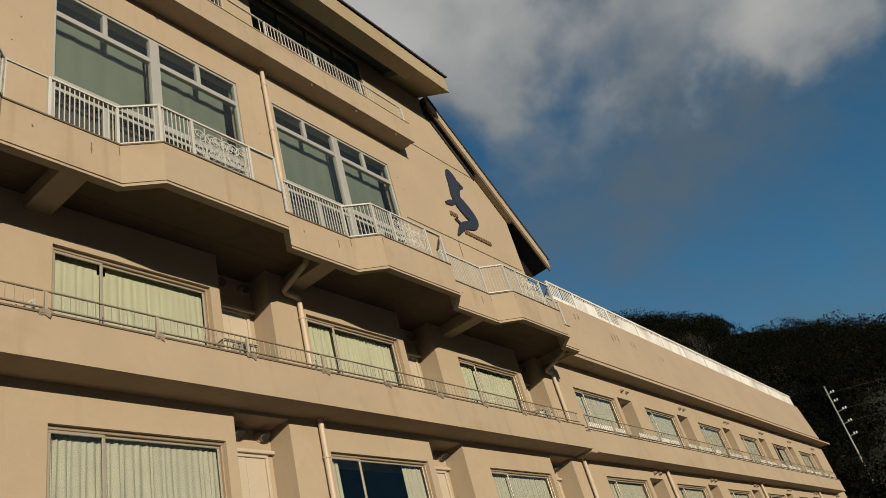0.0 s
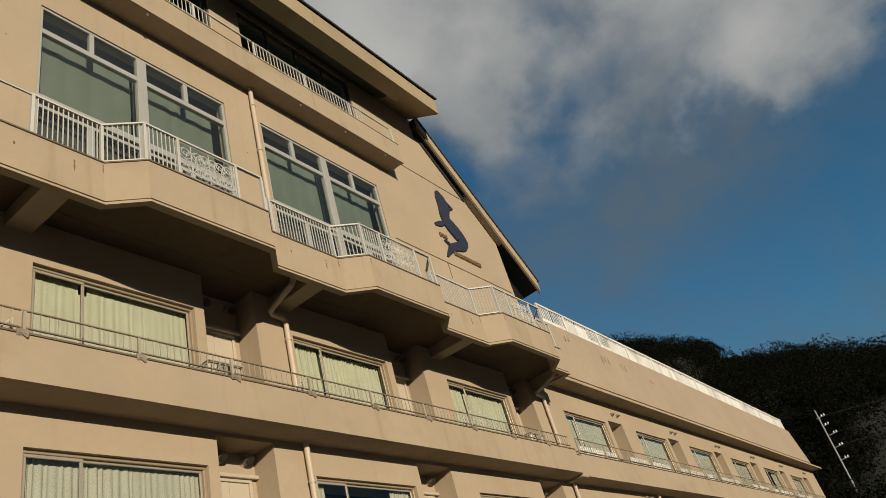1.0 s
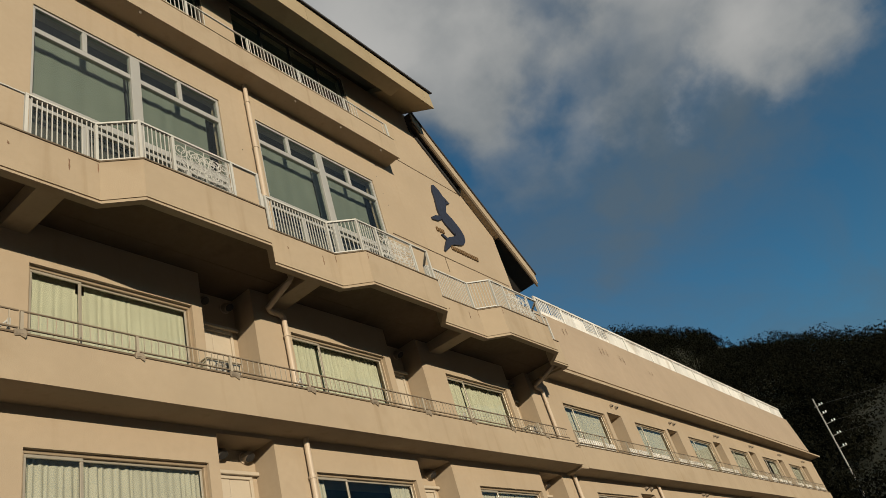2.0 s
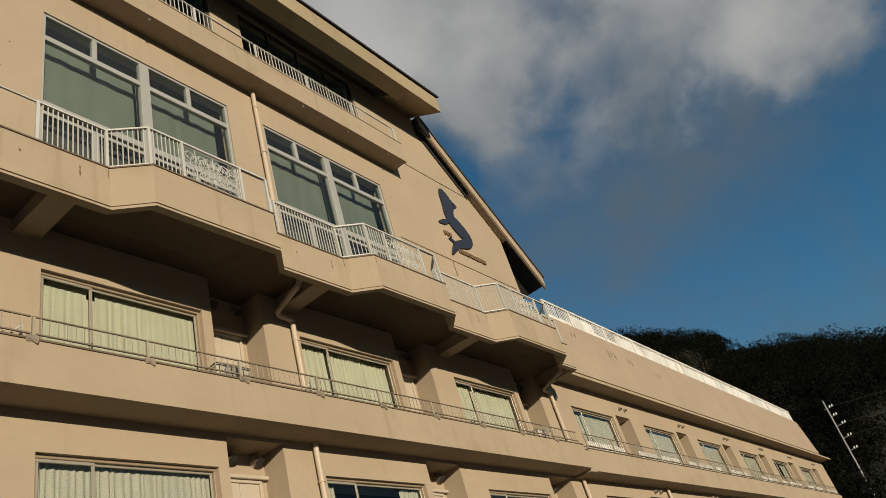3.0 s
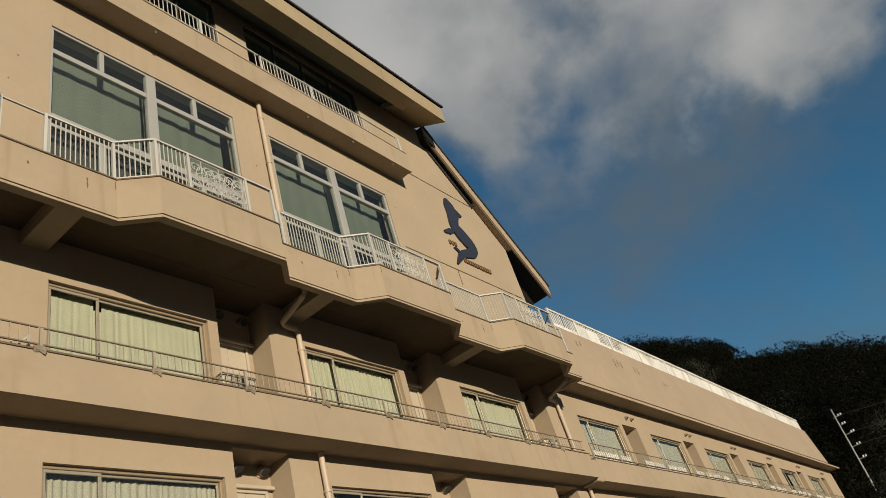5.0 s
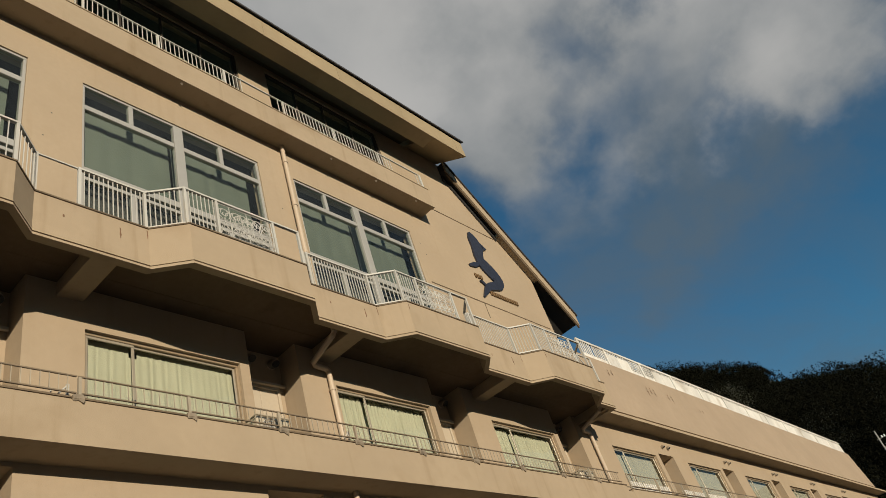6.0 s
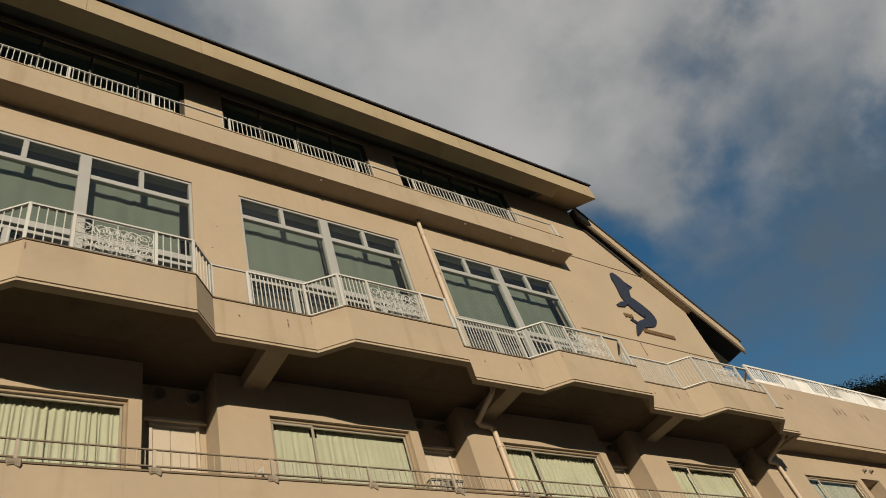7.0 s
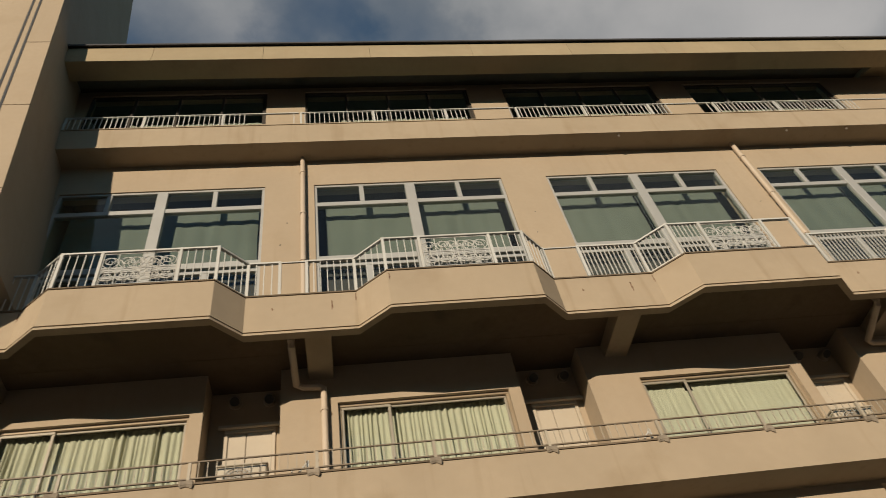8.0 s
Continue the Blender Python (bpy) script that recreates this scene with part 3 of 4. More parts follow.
setting("tower_west", bm, STUCCO, "cream stucco tower with a leaning edge", "tower")
for off, w in ((0.50, 0.05), (0.66, 0.05)):
    setting("trim", prism([(tower_edge(11.5) - off - w, 11.5), (tower_edge(11.5) - off, 11.5), (tower_edge(35) - off, 35), (tower_edge(35) - off - w, 35)], "y", -2.112, -2.10), BLACK, "dark groove along the tower's edge", "trim")
for z in (12.2, 15.0, 17.8, 20.6):
    setting("trim", prism([(tower_edge(z) - 0.48, z), (tower_edge(z), z), (tower_edge(z), z + 0.02), (tower_edge(z) - 0.48, z + 0.02)], "y", -2.105, -2.10), SHADED_PLASTER, "fine level joint on the tower's edge", "trim")


# Windows
def pane(x0, x1, z0, z1, y, parent, mat):
    ob = part("pane", box(bmesh.new(), x0, x1, y, y + 0.008, z0, z1), mat, parent)
    ob.visible_shadow = False
    return ob


def bars(parent, name, mat, boxes):
    for q in boxes:
        part(name, soft_box(*q, r=0.006), mat, parent)


def room_window(name, x, z, w, h, split, lab):
    """A sliding window: outer frame, a narrow and a wide sash, each with its pane."""
    win = thing(name, (x, Y_LOW, z), lab, "window", "", "structure")
    f = 0.05
    bars(win, "window_frame", BRONZE, [(0, w, 0.07, 0.17, h - f, h), (0, w, 0.07, 0.17, 0, f), (0, f, 0.07, 0.17, f, h - f), (w - f, w, 0.07, 0.17, f, h - f)])
    s = w * split
    bars(win, "sash", DULL_ALU, [(f, s, 0.085, 0.115, h - f - 0.05, h - f), (f, f + 0.04, 0.085, 0.115, f, h - f - 0.05), (s - 0.05, s, 0.085, 0.115, f, h - f - 0.05), (s, w - f, 0.12, 0.15, h - f - 0.04, h - f), (w - f - 0.04, w - f, 0.12, 0.15, f, h - f - 0.04)])
    pane(f + 0.04, s - 0.05, f, h - f - 0.05, 0.10, win, GLASS)
    pane(s, w - f - 0.04, f, h - f - 0.04, 0.135, win, GLASS)
    part("handle", soft_box(s - 0.035, s - 0.015, 0.065, 0.085, 0.95, 1.12, 0.004), BLACK, win, "small dark latch")
    part("window_sill", soft_box(0, w, 0.02, 0.07, -0.04, 0.0, 0.006), DULL_ALU, win)
    return win


def curtain(x0, x1, y, z0, z1, mat, lab, folds, depth=0.035, group="curtains"):
    """Cloth hanging in uneven folds."""
    bm = bmesh.new()
    n = max(24, int(folds * 6))
    rows = [z1, z1 - 0.12, (z0 + z1) / 2, z0]
    seed = random.random() * 50
    grid = []
    for i in range(n + 1):
        u = i / n
        ph = 2 * math.pi * folds * (u + 0.05 * noise.noise(Vector((u * 4, seed, 0))) + 0.018 * noise.noise(Vector((u * 17, seed, 5))))
        col = []
        for j, z in enumerate(rows):
            amp = depth * (0.35 + 0.25 * j) * (0.25 + 1.6 * abs(noise.noise(Vector((u * 7, seed, 3)))))
            col.append(bm.verts.new((u * (x1 - x0) + 0.012 * j * math.sin(ph * 0.5 + j), amp * math.sin(ph), z - z0)))
        grid.append(col)
    for p, q in zip(grid, grid[1:]):
        for j in range(len(rows) - 1):
            bm.faces.new((p[j], q[j], q[j + 1], p[j + 1]))
    for f in bm.faces:
        f.smooth = True
    ob = part("curtain", bm, mat)
    ob.location = (x0, y, z0)
    return tagged(ob, lab, "curtain", group)


n_win = 0
HEAD = {FLOOR_A: 2.29, FLOOR_B: 2.33}   # window heads over the floors
for fl in (FLOOR_A, FLOOR_B):
    for k, b in enumerate(BASES):
        n_win += 1
        zb, zt = fl + 0.10, fl + HEAD[fl] - 0.005
        room_window(f"window_{n_win}", b + 0.30, zb, 2.92, HEAD[fl] - 0.10, 0.30, "bronze and aluminium sliding window of a guest room")
        y = Y_LOW + 0.225
        low = fl == FLOOR_A
        if low and k == 3:
            curtain(b + 0.32, b + 0.66, y, zb, zt, SHEER, "white curtain drawn aside at a dark window", 6, 0.05)
            curtain(b + 2.55, b + 3.20, y, zb, zt, SHEER, "white curtain drawn aside at a dark window", 9, 0.05)
        elif low:
            curtain(b + 0.32, b + 0.66, y + 0.06, zb, zt, CURTAIN, "cream curtain gathered beside a sheer one", 5, 0.05)
            curtain(b + 0.45, b + 3.20, y, zb, zt, SHEER, "white sheer curtain drawn across the window", 26, 0.03)
        elif k == 2:
            curtain(b + 0.30, b + 1.15, y, zb, zt, CURTAIN, "pale yellow curtain drawn flat across the window", 7, 0.009)
            curtain(b + 1.30, b + 3.20, y + 0.02, zb, zt, CURTAIN, "pale yellow curtain drawn flat across the window", 15, 0.0095)
            curtain(b + 1.12, b + 1.36, y + 0.05, zb, zt - 0.17, CURTAIN, "sagging edge of a pale yellow curtain", 2, 0.02)
        else:
            curtain(b + 0.30, b + 1.12, y, zb, zt, CURTAIN, "pale yellow curtain drawn in deep folds", 10, 0.06)
            curtain(b + 1.10, b + 3.20, y + 0.05, zb, zt, CURTAIN, "pale yellow curtain drawn in deep folds", 24, 0.065)
    for k, w in enumerate(WING):
        n_win += 1
        zb = fl + 0.30
        room_window(f"window_{n_win}", w, zb, 3.05, 2.10, 0.26, "bronze and aluminium sliding window of the wing")
        if not (k == 4 and fl == FLOOR_B):
            curtain(w + 0.45, w + 3.02, Y_LOW + 0.24, zb, zb + 2.09, SHEER, "pale curtain drawn behind a wing window", 20, 0.03)
        else:
            curtain(w + 2.0, w + 3.02, Y_LOW + 0.24, zb, zb + 2.09, SHEER, "pale curtain drawn aside at a dark wing window", 8, 0.03)


def tall_window(name, b):
    """Two tall panes with a row of top lights, over a low band of small lights."""
    win = thing(name, (b + 0.02, 0, 10.30), "white aluminium tall window with a row of top lights", "window", "", "structure")
    w, h, y0, y1 = 4.24, 4.63, 0.03, 0.13
    zt, zm = 3.88, 2.08
    q = [(0, w, y0, y1, h - 0.06, h), (0, w, y0, y1, 0, 0.06), (0, 0.06, y0, y1, 0.06, h - 0.06), (w - 0.06, w, y0, y1, 0.06, h - 0.06), (2.00, 2.22, y0 - 0.02, y1, 0.06, h - 0.06)]
    bars(win, "window_frame", ALU, q)
    for x0, x1 in ((0.06, 2.0), (2.22, w - 0.06)):
        m = (x0 + x1) / 2
        bars(win, "transom", ALU, [(x0, x1, y0, y1, zt, zt + 0.13), (x0, x1, y0 + 0.01, y1, zm, zm + 0.16), (x0, x1, y0 + 0.01, y1, zm - 0.17, zm - 0.09)])
        bars(win, "mullion", ALU, [(m - 0.05, m + 0.05, y0, y1, zt + 0.13, h - 0.06), (m - 0.06, m + 0.06, y0 + 0.01, y1, 0.06, zm - 0.17)])
        pane(x0, x1, zm + 0.16, zt, 0.07, win, GLASS_TALL)
        for a, c in ((x0, m - 0.05), (m + 0.05, x1)):
            pane(a, c, zt + 0.13, h - 0.06, 0.07, win, GLASS_TALL)
        pane(x0, x1, 0.06, zm - 0.17, 0.07, win, GLASS_TALL)
        pane(x0, x1, zm - 0.09, zm, 0.07, win, GLASS_TALL)
    return win


for b in BASES[:4]:
    n_win += 1
    tall_window(f"window_{n_win}", b)
    curtain(b + 0.22, b + 2.06, 0.38, 12.52, 14.62, GREEN, "grey-green curtain hanging flat behind a tall window", 4, 0.018)
    curtain(b + 2.12, b + 4.12, 0.38, 12.52, 14.62, GREEN, "grey-green curtain hanging flat behind a tall window", 5, 0.018)
    # Added near-black block stands in for the dark room behind the lower panes.
    setting("window_seat", soft_box(b + 0.01, b + 4.19, 0.33, 0.72, 10.16, 12.52, 0.01), SHADE_DARK, "dark block added inside the tall window in place of room darkness", "sill")

for x0, x1 in D_WIN:
    n_win += 1
    win = thing(f"window_{n_win}", (x0, 0, 16.25), "top storey windows, deep shade put into their near-black frames", "window", "", "structure")
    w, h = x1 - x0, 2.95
    bars(win, "window_frame", SHADED_FRAME, [(0, w, 0.04, 0.14, h - 0.06, h), (0, w, 0.04, 0.14, 0, 0.06), (0, 0.05, 0.04, 0.14, 0.06, h - 0.06), (w - 0.05, w, 0.04, 0.14, 0.06, h - 0.06)])
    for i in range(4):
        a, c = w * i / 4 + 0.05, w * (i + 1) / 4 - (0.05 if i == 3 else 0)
        bars(win, "sash", SHADED_FRAME, [(c - 0.05, c, 0.06, 0.12, 0.06, h - 0.06), (a, c - 0.05, 0.06, 0.11, 0.95, 1.02)])
        pane(a, c - 0.05, 1.02, h - 0.06, 0.08, win, GLASS_TALL)
        pane(a, c - 0.05, 0.06, 0.95, 0.08, win, GLASS_TALL)
    curtain(x0 + 0.9, x1 - 0.15, 0.34, 16.21, 18.25, SHEER, "white curtain hanging low at a top storey window", 22, 0.05)


# Doors at the back of the niches
def niche_door(name, x, z, w, h):
    d = thing(name, (x, Y_BACK, z), "cream panelled door in a shallow niche", "door", "", "structure")
    bars(d, "door_frame", DOOR, [(0, w, -0.03, 0.06, h - 0.07, h), (0, 0.06, -0.03, 0.06, 0, h - 0.07), (w - 0.06, w, -0.03, 0.06, 0, h - 0.07)])
    part("lintel", soft_box(-0.10, w + 0.12, -0.09, -0.031, h - 0.01, h + 0.06, 0.01), DOOR, d)
    part("leaf", soft_box(0.06, w * 0.42, 0.0, 0.04, 0.02, h - 0.07, 0.006), DOOR, d)
    part("leaf", soft_box(w * 0.42 + 0.01, w - 0.06, 0.004, 0.044, 0.02, h - 0.07, 0.006), DOOR, d)
    bm = tube(bmesh.new(), [(w * 0.42 + 0.07, 0.0, 1.0), (w * 0.42 + 0.07, -0.05, 1.0), (w * 0.42 + 0.18, -0.05, 1.0)], 0.012)
    part("handle", bm, ALU, d, "steel lever handle")
    return d


n_door = 0
for fl in (FLOOR_A, FLOOR_B):
    for b in BASES:
        n_door += 1
        niche_door(f"door_{n_door}", b + 3.70, fl, 0.84, 2.36)
    for w in WING:
        n_door += 1
        niche_door(f"door_{n_door}", w + 3.55, fl, 0.75, 2.05)


# Round vent hoods
def vent_hood():
    v = thing("vent_hood", (0, 0, 0), "round dark steel vent hood on the stucco wall", "vent", "vent hoods")
    bm = bmesh.new()
    tube(bm, [(0, 0.0, 0), (0, -0.02, 0)], 0.115, 14)
    part("flange", bm, PIPE, v)
    bm = bmesh.new()
    tube(bm, [(0, -0.02, 0), (0, -0.09, 0), (0, -0.14, -0.02), (0, -0.165, -0.06)], 0.098, 14, 0.092)
    part("hood", bm, HOOD, v, "down-turned hood")
    part("mouth", tube(bmesh.new(), [(0, -0.163, -0.056), (0, -0.170, -0.068)], 0.084, 14), BLACK, v, "dark mouth of the hood")
    return v


hood = vent_hood()
spots = []
for fl, up in ((FLOOR_A, 2.70), (FLOOR_B, 2.90)):
    for b in BASES:
        spots += [(b + 3.85, Y_BACK, fl + up), (b + 4.43, Y_BACK, fl + up)]
    for w in WING:
        spots += [(w + 3.85, Y_LOW, fl + 2.80 - 0.12 * (fl < 5)), (w + 4.28, Y_LOW, fl + 2.80 - 0.12 * (fl < 5))]
hood.location = spots[0]
for s in spots[1:]:
    size = 0.6 if s[0] > MAIN_END else 1.0
    copy_thing(hood, pose(*s) @ Matrix.Diagonal((size, size, size, 1)))


# Downpipes
def downpipe(x, y, z0, z1, lab, extra=None):
    d = thing("downpipe", (x, y, z0), lab, "pipe", "downpipes")
    part("pipe", tube(bmesh.new(), [(0, 0, 0), (0, 0, z1 - z0)], 0.055, 12), PIPE, d)
    z = 0.6
    while z < z1 - z0:
        part("bracket", tube(bmesh.new(), [(0, 0, z), (0, 0, z + 0.05)], 0.068, 12), PIPE, d)
        z += 1.5
    if extra:
        part("elbow", tube(bmesh.new(), extra, 0.06, 10), PIPE, d)
    return d


for k in (1, 3):
    b = BASES[k]
    downpipe(b - 0.22, -0.09, 10.16, 15.875, "cream downpipe on the wall between two tall windows")
for k in (1, 3, 5):
    b = BASES[k] if k < 5 else BASES[4] + P - 0.1
    ell = [(0, 0, 2.50), (0, 0, 2.56), (-0.06, 0, 2.61), (-0.34, 0, 2.63), (-0.45, -0.06, 2.64), (-0.48, -0.80, 2.84), (-0.48, -0.86, 2.89), (-0.48, -0.86, 3.12)]
    downpipe(b + 0.08, Y_LOW - 0.09, FLOOR_B + 0.004, 9.44, "cream downpipe bent under the balcony", ell)
    downpipe(b + 0.08, Y_LOW - 0.09, FLOOR_A + 0.004, 6.755, "cream downpipe on the lower guest room wall")
for k in (0, 2, 4):
    downpipe(WING[k] + 4.95, Y_LOW - 0.09, FLOOR_A + 0.004, 6.715, "cream downpipe on the wing's wall")


# Railings: one mesh for each kind of bar
def bar_mesh(h, r, mat=None):
    return mesh_of("bar", box(bmesh.new(), -r, r, -r, r, 0, h), mat or WHITE)


def rail_run(bm, p, q, z, hw, hh):
    """A flat rail between two plan points."""
    p, q = Vector((*p, 0)), Vector((*q, 0))
    d = (q - p).normalized()
    n = Vector((-d.y, d.x, 0)) * hw
    vs = [bm.verts.new(v + Vector((0, 0, dz))) for dz in (z - hh, z + hh) for v in (p - n, q - n, q + n, p + n)]
    for f in ((0, 3, 2, 1), (4, 5, 6, 7), (0, 1, 5, 4), (1, 2, 6, 5), (2, 3, 7, 6), (3, 0, 4, 7)):
        bm.faces.new([vs[i] for i in f])
    return bm


def spiral(cx, cz, r, turns, start, flip, n=22):
    return [(cx + flip * (r * (1 - 0.86 * i / n)) * math.cos(start + turns * 2 * math.pi * i / n), 0, cz + (r * (1 - 0.86 * i / n)) * math.sin(start + turns * 2 * math.pi * i / n)) for i in range(n + 1)]


def scroll_panel(w, h):
    """Wrought scrolls inside a thin frame."""
    bm = bmesh.new()
    for p, q in (((0, 0), (w, 0)), ((0, h), (w, h)), ((0, 0), (0, h)), ((w, 0), (w, h)), ((0, h * 0.5), (w, h * 0.5)), ((w * 0.2, 0), (w * 0.2, h)), ((w * 0.52, 0), (w * 0.52, h))):
        tube(bm, [(p[0], 0, p[1]), (q[0], 0, q[1])], 0.009, 5)
    for cx in (0.10, 0.32, 0.44, 0.60, 0.72, 0.88):
        for cz, st in ((0.25, 0.5), (0.73, -0.5)):
            for fl in (1, -1):
                tube(bm, spiral(cx * w, cz * h, 0.20 * h, 1.4, st * math.pi, fl), 0.008, 5)
    for cx in (0.2, 0.36, 0.52, 0.68, 0.84):
        tube(bm, [(cx * w + 0.10 * w * math.cos(a), 0, h * 0.5 + 0.30 * h * math.sin(a)) for a in (2 * math.pi * i / 16 for i in range(17))], 0.008, 5)
    for i in range(9):
        x = w * (i + 0.5) / 9
        tube(bm, [(x - 0.05, 0, 0.03), (x - 0.03, 0, 0.11), (x + 0.03, 0, 0.11), (x + 0.05, 0, 0.03)], 0.008, 5)
    return bm


BAR_C, POST_C = bar_mesh(0.84, 0.0075), mesh_of("post", box(bmesh.new(), -0.025, 0.025, -0.025, 0.025, 0, 0.91), WHITE)
PANEL = mesh_of("scroll_panel", scroll_panel(1.18, 0.74), WHITE)


def bay_railing(lead, tail, step=0.125, open_end=False):
    """Railing over one bay: straight lead, splayed sides, front with the scroll panel."""
    r = thing("balcony_railing", (0, 0, 10.47), "white steel balcony railing with a wrought scroll panel", "railing", "bay railings")
    yo = 0.065
    pts = [(lead, -0.9 + yo)] + [(u, y + yo) for u, y in BAYS] + [(tail, -0.9 + yo)]
    for p, q in zip(pts, pts[1:]):
        part("top_rail", rail_run(bmesh.new(), p, q, 0.915, 0.028, 0.018), WHITE, r)
        part("bottom_rail", rail_run(bmesh.new(), p, q, 0.085, 0.016, 0.014), WHITE, r)
        long = math.dist(p, q)
        n = max(1, round(long / step))
        on_front = p[1] < -1.2 and q[1] < -1.2
        for i in range(n + 1):
            f = i / n
            x, y = p[0] + (q[0] - p[0]) * f, p[1] + (q[1] - p[1]) * f
            bare = open_end and x > 3.1
            if bare and i not in (0, n):
                continue
            if i in (0, n):
                if i == 0 or q == pts[-1]:
                    shared("post", POST_C, r, pose(x, y, 0.03))
                continue
            if on_front and 0.62 < x - 1.22 < 1.92:
                continue
            shared("bar", BAR_C, r, pose(x, y, 0.075))
    for x in (1.86, 3.12):
        shared("post", POST_C, r, pose(x, -1.33 + yo, 0.03))
    shared("scroll_panel", PANEL, r, pose(1.90, -1.33 + yo, 0.13))
    return r


first = bay_railing(-0.12, 4.20)
first.location = (BASES[1], 0, 10.47)
second = bay_railing(-0.42, 4.20, 0.082, True)
second.location = (BASES[2], 0, 10.47)
tagged(second, "white steel balcony railing with close bars and a wrought scroll panel")
third = bay_railing(-1.0, 4.20, 0.082, True)
third.location = (BASES[3], 0, 10.47)
tagged(third, "white steel balcony railing with close bars and a wrought scroll panel")
copy_thing(third, pose(BASES[4], 0, 10.47))
west = bay_railing(-0.12, 4.72)
west.location = (BASES[0], 0, 10.47)
tagged(west, "white steel balcony railing beside the tower, partly in shade")
for k in range(2):
    x0, x1 = (4.75 if k == 0 else 4.23), P + (-0.15, -0.45)[k]
    g = thing("link_rail", (BASES[k], -0.835, 10.47), "thin white rails joining two bay railings", "railing", "link rails")
    part("top_rail", rail_run(bmesh.new(), (x0, 0), (x1, 0), 0.915, 0.015, 0.012), WHITE, g)
    part("bottom_rail", rail_run(bmesh.new(), (x0, 0), (x1, 0), 0.085, 0.012, 0.010), WHITE, g)
end = thing("terrace_end_rail", (BASES[4], -0.835, 10.47), "white slanting end rail of the terrace", "railing")
part("top_rail", rail_run(bmesh.new(), (4.23, 0), (5.0, 0), 0.915, 0.02, 0.015), WHITE, end)
part("brace", tube(bmesh.new(), [(4.25, 0, 0.9), (4.95, 0, 0.05)], 0.018), WHITE, end)
part("post", soft_box(4.98, 5.03, -0.025, 0.025, 0.03, 0.9, 0.005), WHITE, end)


def straight_railing(name, x0, x1, y, z, h, step, posts, lab, group, patches, gap=None, low=0.10, mat=None, thin=0.008, tube_mat=None):
    """A straight railing on a parapet; mortar pads where its posts stand."""
    mat = mat or WHITE
    r = thing(name, (x0, y, z), lab, "railing", group)
    long = x1 - x0
    half_w, rail_h = (0.014, 0.025) if tube_mat else (0.022, 0.03)
    part("top_rail", soft_box(0, long, -half_w, half_w, h - rail_h, h, 0.005), tube_mat or mat, r)
    part("bottom_rail", soft_box(0, long, -0.014, 0.014, low, low + 0.025, 0.004), tube_mat or mat, r)
    bar = bar_mesh(h - 0.03 - low, thin, mat)
    post = mesh_of("post", box(bmesh.new(), -0.022, 0.022, -0.022, 0.022, 0, h - 0.03), mat)
    n = round(long / step)
    px = [long * i / posts for i in range(posts + 1)]
    for i in range(n + 1):
        x = long * i / n
        if min(abs(x - p) for p in px) > 0.03 and not (gap and gap[0] < x < gap[1]):
            shared("bar", bar, r, pose(x, 0, low + 0.01))
    for p in px[:-1] + ([px[-1]] if patches else []):
        shared("post", post, r, pose(min(max(p, 0.022), long - 0.022), 0, 0))
    return r


pad = soft_box(-0.09, 0.09, -0.085, 0.085, -0.07, 0.025, 0.02)
bmesh.ops.subdivide_edges(pad, edges=pad.edges[:], cuts=1, use_grid_fill=True)
for v in pad.verts:
    v.co += 0.018 * noise.noise_vector(v.co * 11)
    if v.co.z < 0:
        v.co.z *= 1.0 + 0.9 * abs(noise.noise(v.co * 17))
PAD = mesh_of("mortar_pad", pad, PATCH)


def mortar_pads(x0, x1, y, z):
    x = x0
    i = 0
    while x <= x1 + 0.01:
        ob = new("mortar_pad", PAD)
        ob.matrix_basis = pose(x, y - 0.02, z + 0.02, 0, 0, (i * 37) % 11 - 5) @ Matrix.Diagonal((0.85 + 0.3 * ((i * 13) % 7) / 7, 1, 1, 1))
        tagged(ob, "rough grey mortar pad at the foot of a railing post", "mortar pad", "mortar pads")
        x += P / 3
        i += 1


for fl in (FLOOR_A, FLOOR_B):
    for k in range(5):
        b = BASES[k] + 0.80 - P / 6
        straight_railing("guest_railing", b - P / 3 + 0.02 if k == 0 else b + 0.02, min(b + P, 15.55), -0.155, fl + 0.53 + LIFT[fl], 0.40, 0.125, 3 if k else 4, "low cream steel railing on a guest room balcony", "guest room railings", False, mat=RAIL, thin=0.006, tube_mat=SHADED_RAIL)
    mortar_pads(BASES[0] + 0.80 - P / 6, 15.5, -0.155, fl + 0.53 + LIFT[fl])
    for k in range(6):
        x0 = 16.15 + 5.6 * k
        r = straight_railing("wing_railing", x0, x0 + 5.58, -0.085, fl + 0.53 + 0.65 * LIFT[fl], 0.50, 0.15, 3, "cream steel railing with pale panels on the wing balcony", "wing railings", False, mat=RAIL, thin=0.006, tube_mat=SHADED_RAIL)
        for i in range(6):
            if (i + k) % 4 != 3:
                part("panel", soft_box(0.10 + 0.9 * i, 0.92 + 0.9 * i, 0.03, 0.05, 0.04, 0.30, 0.004), TERRACE, r, "pale weathered panel")
for k in range(4):
    x0 = BASES[k] - 0.25
    straight_railing("top_railing", max(x0, -10.9), x0 + P - 0.03, -0.465, 16.66, 0.63, 0.115, 3, "white steel railing under the eaves", "top railings", False, gap=(4.05, 5.15))
straight_railing("top_railing", BASES[4] - 0.25, 10.43, -0.465, 16.66, 0.63, 0.11, 1, "short end of the white railing under the eaves", "top railings", True)
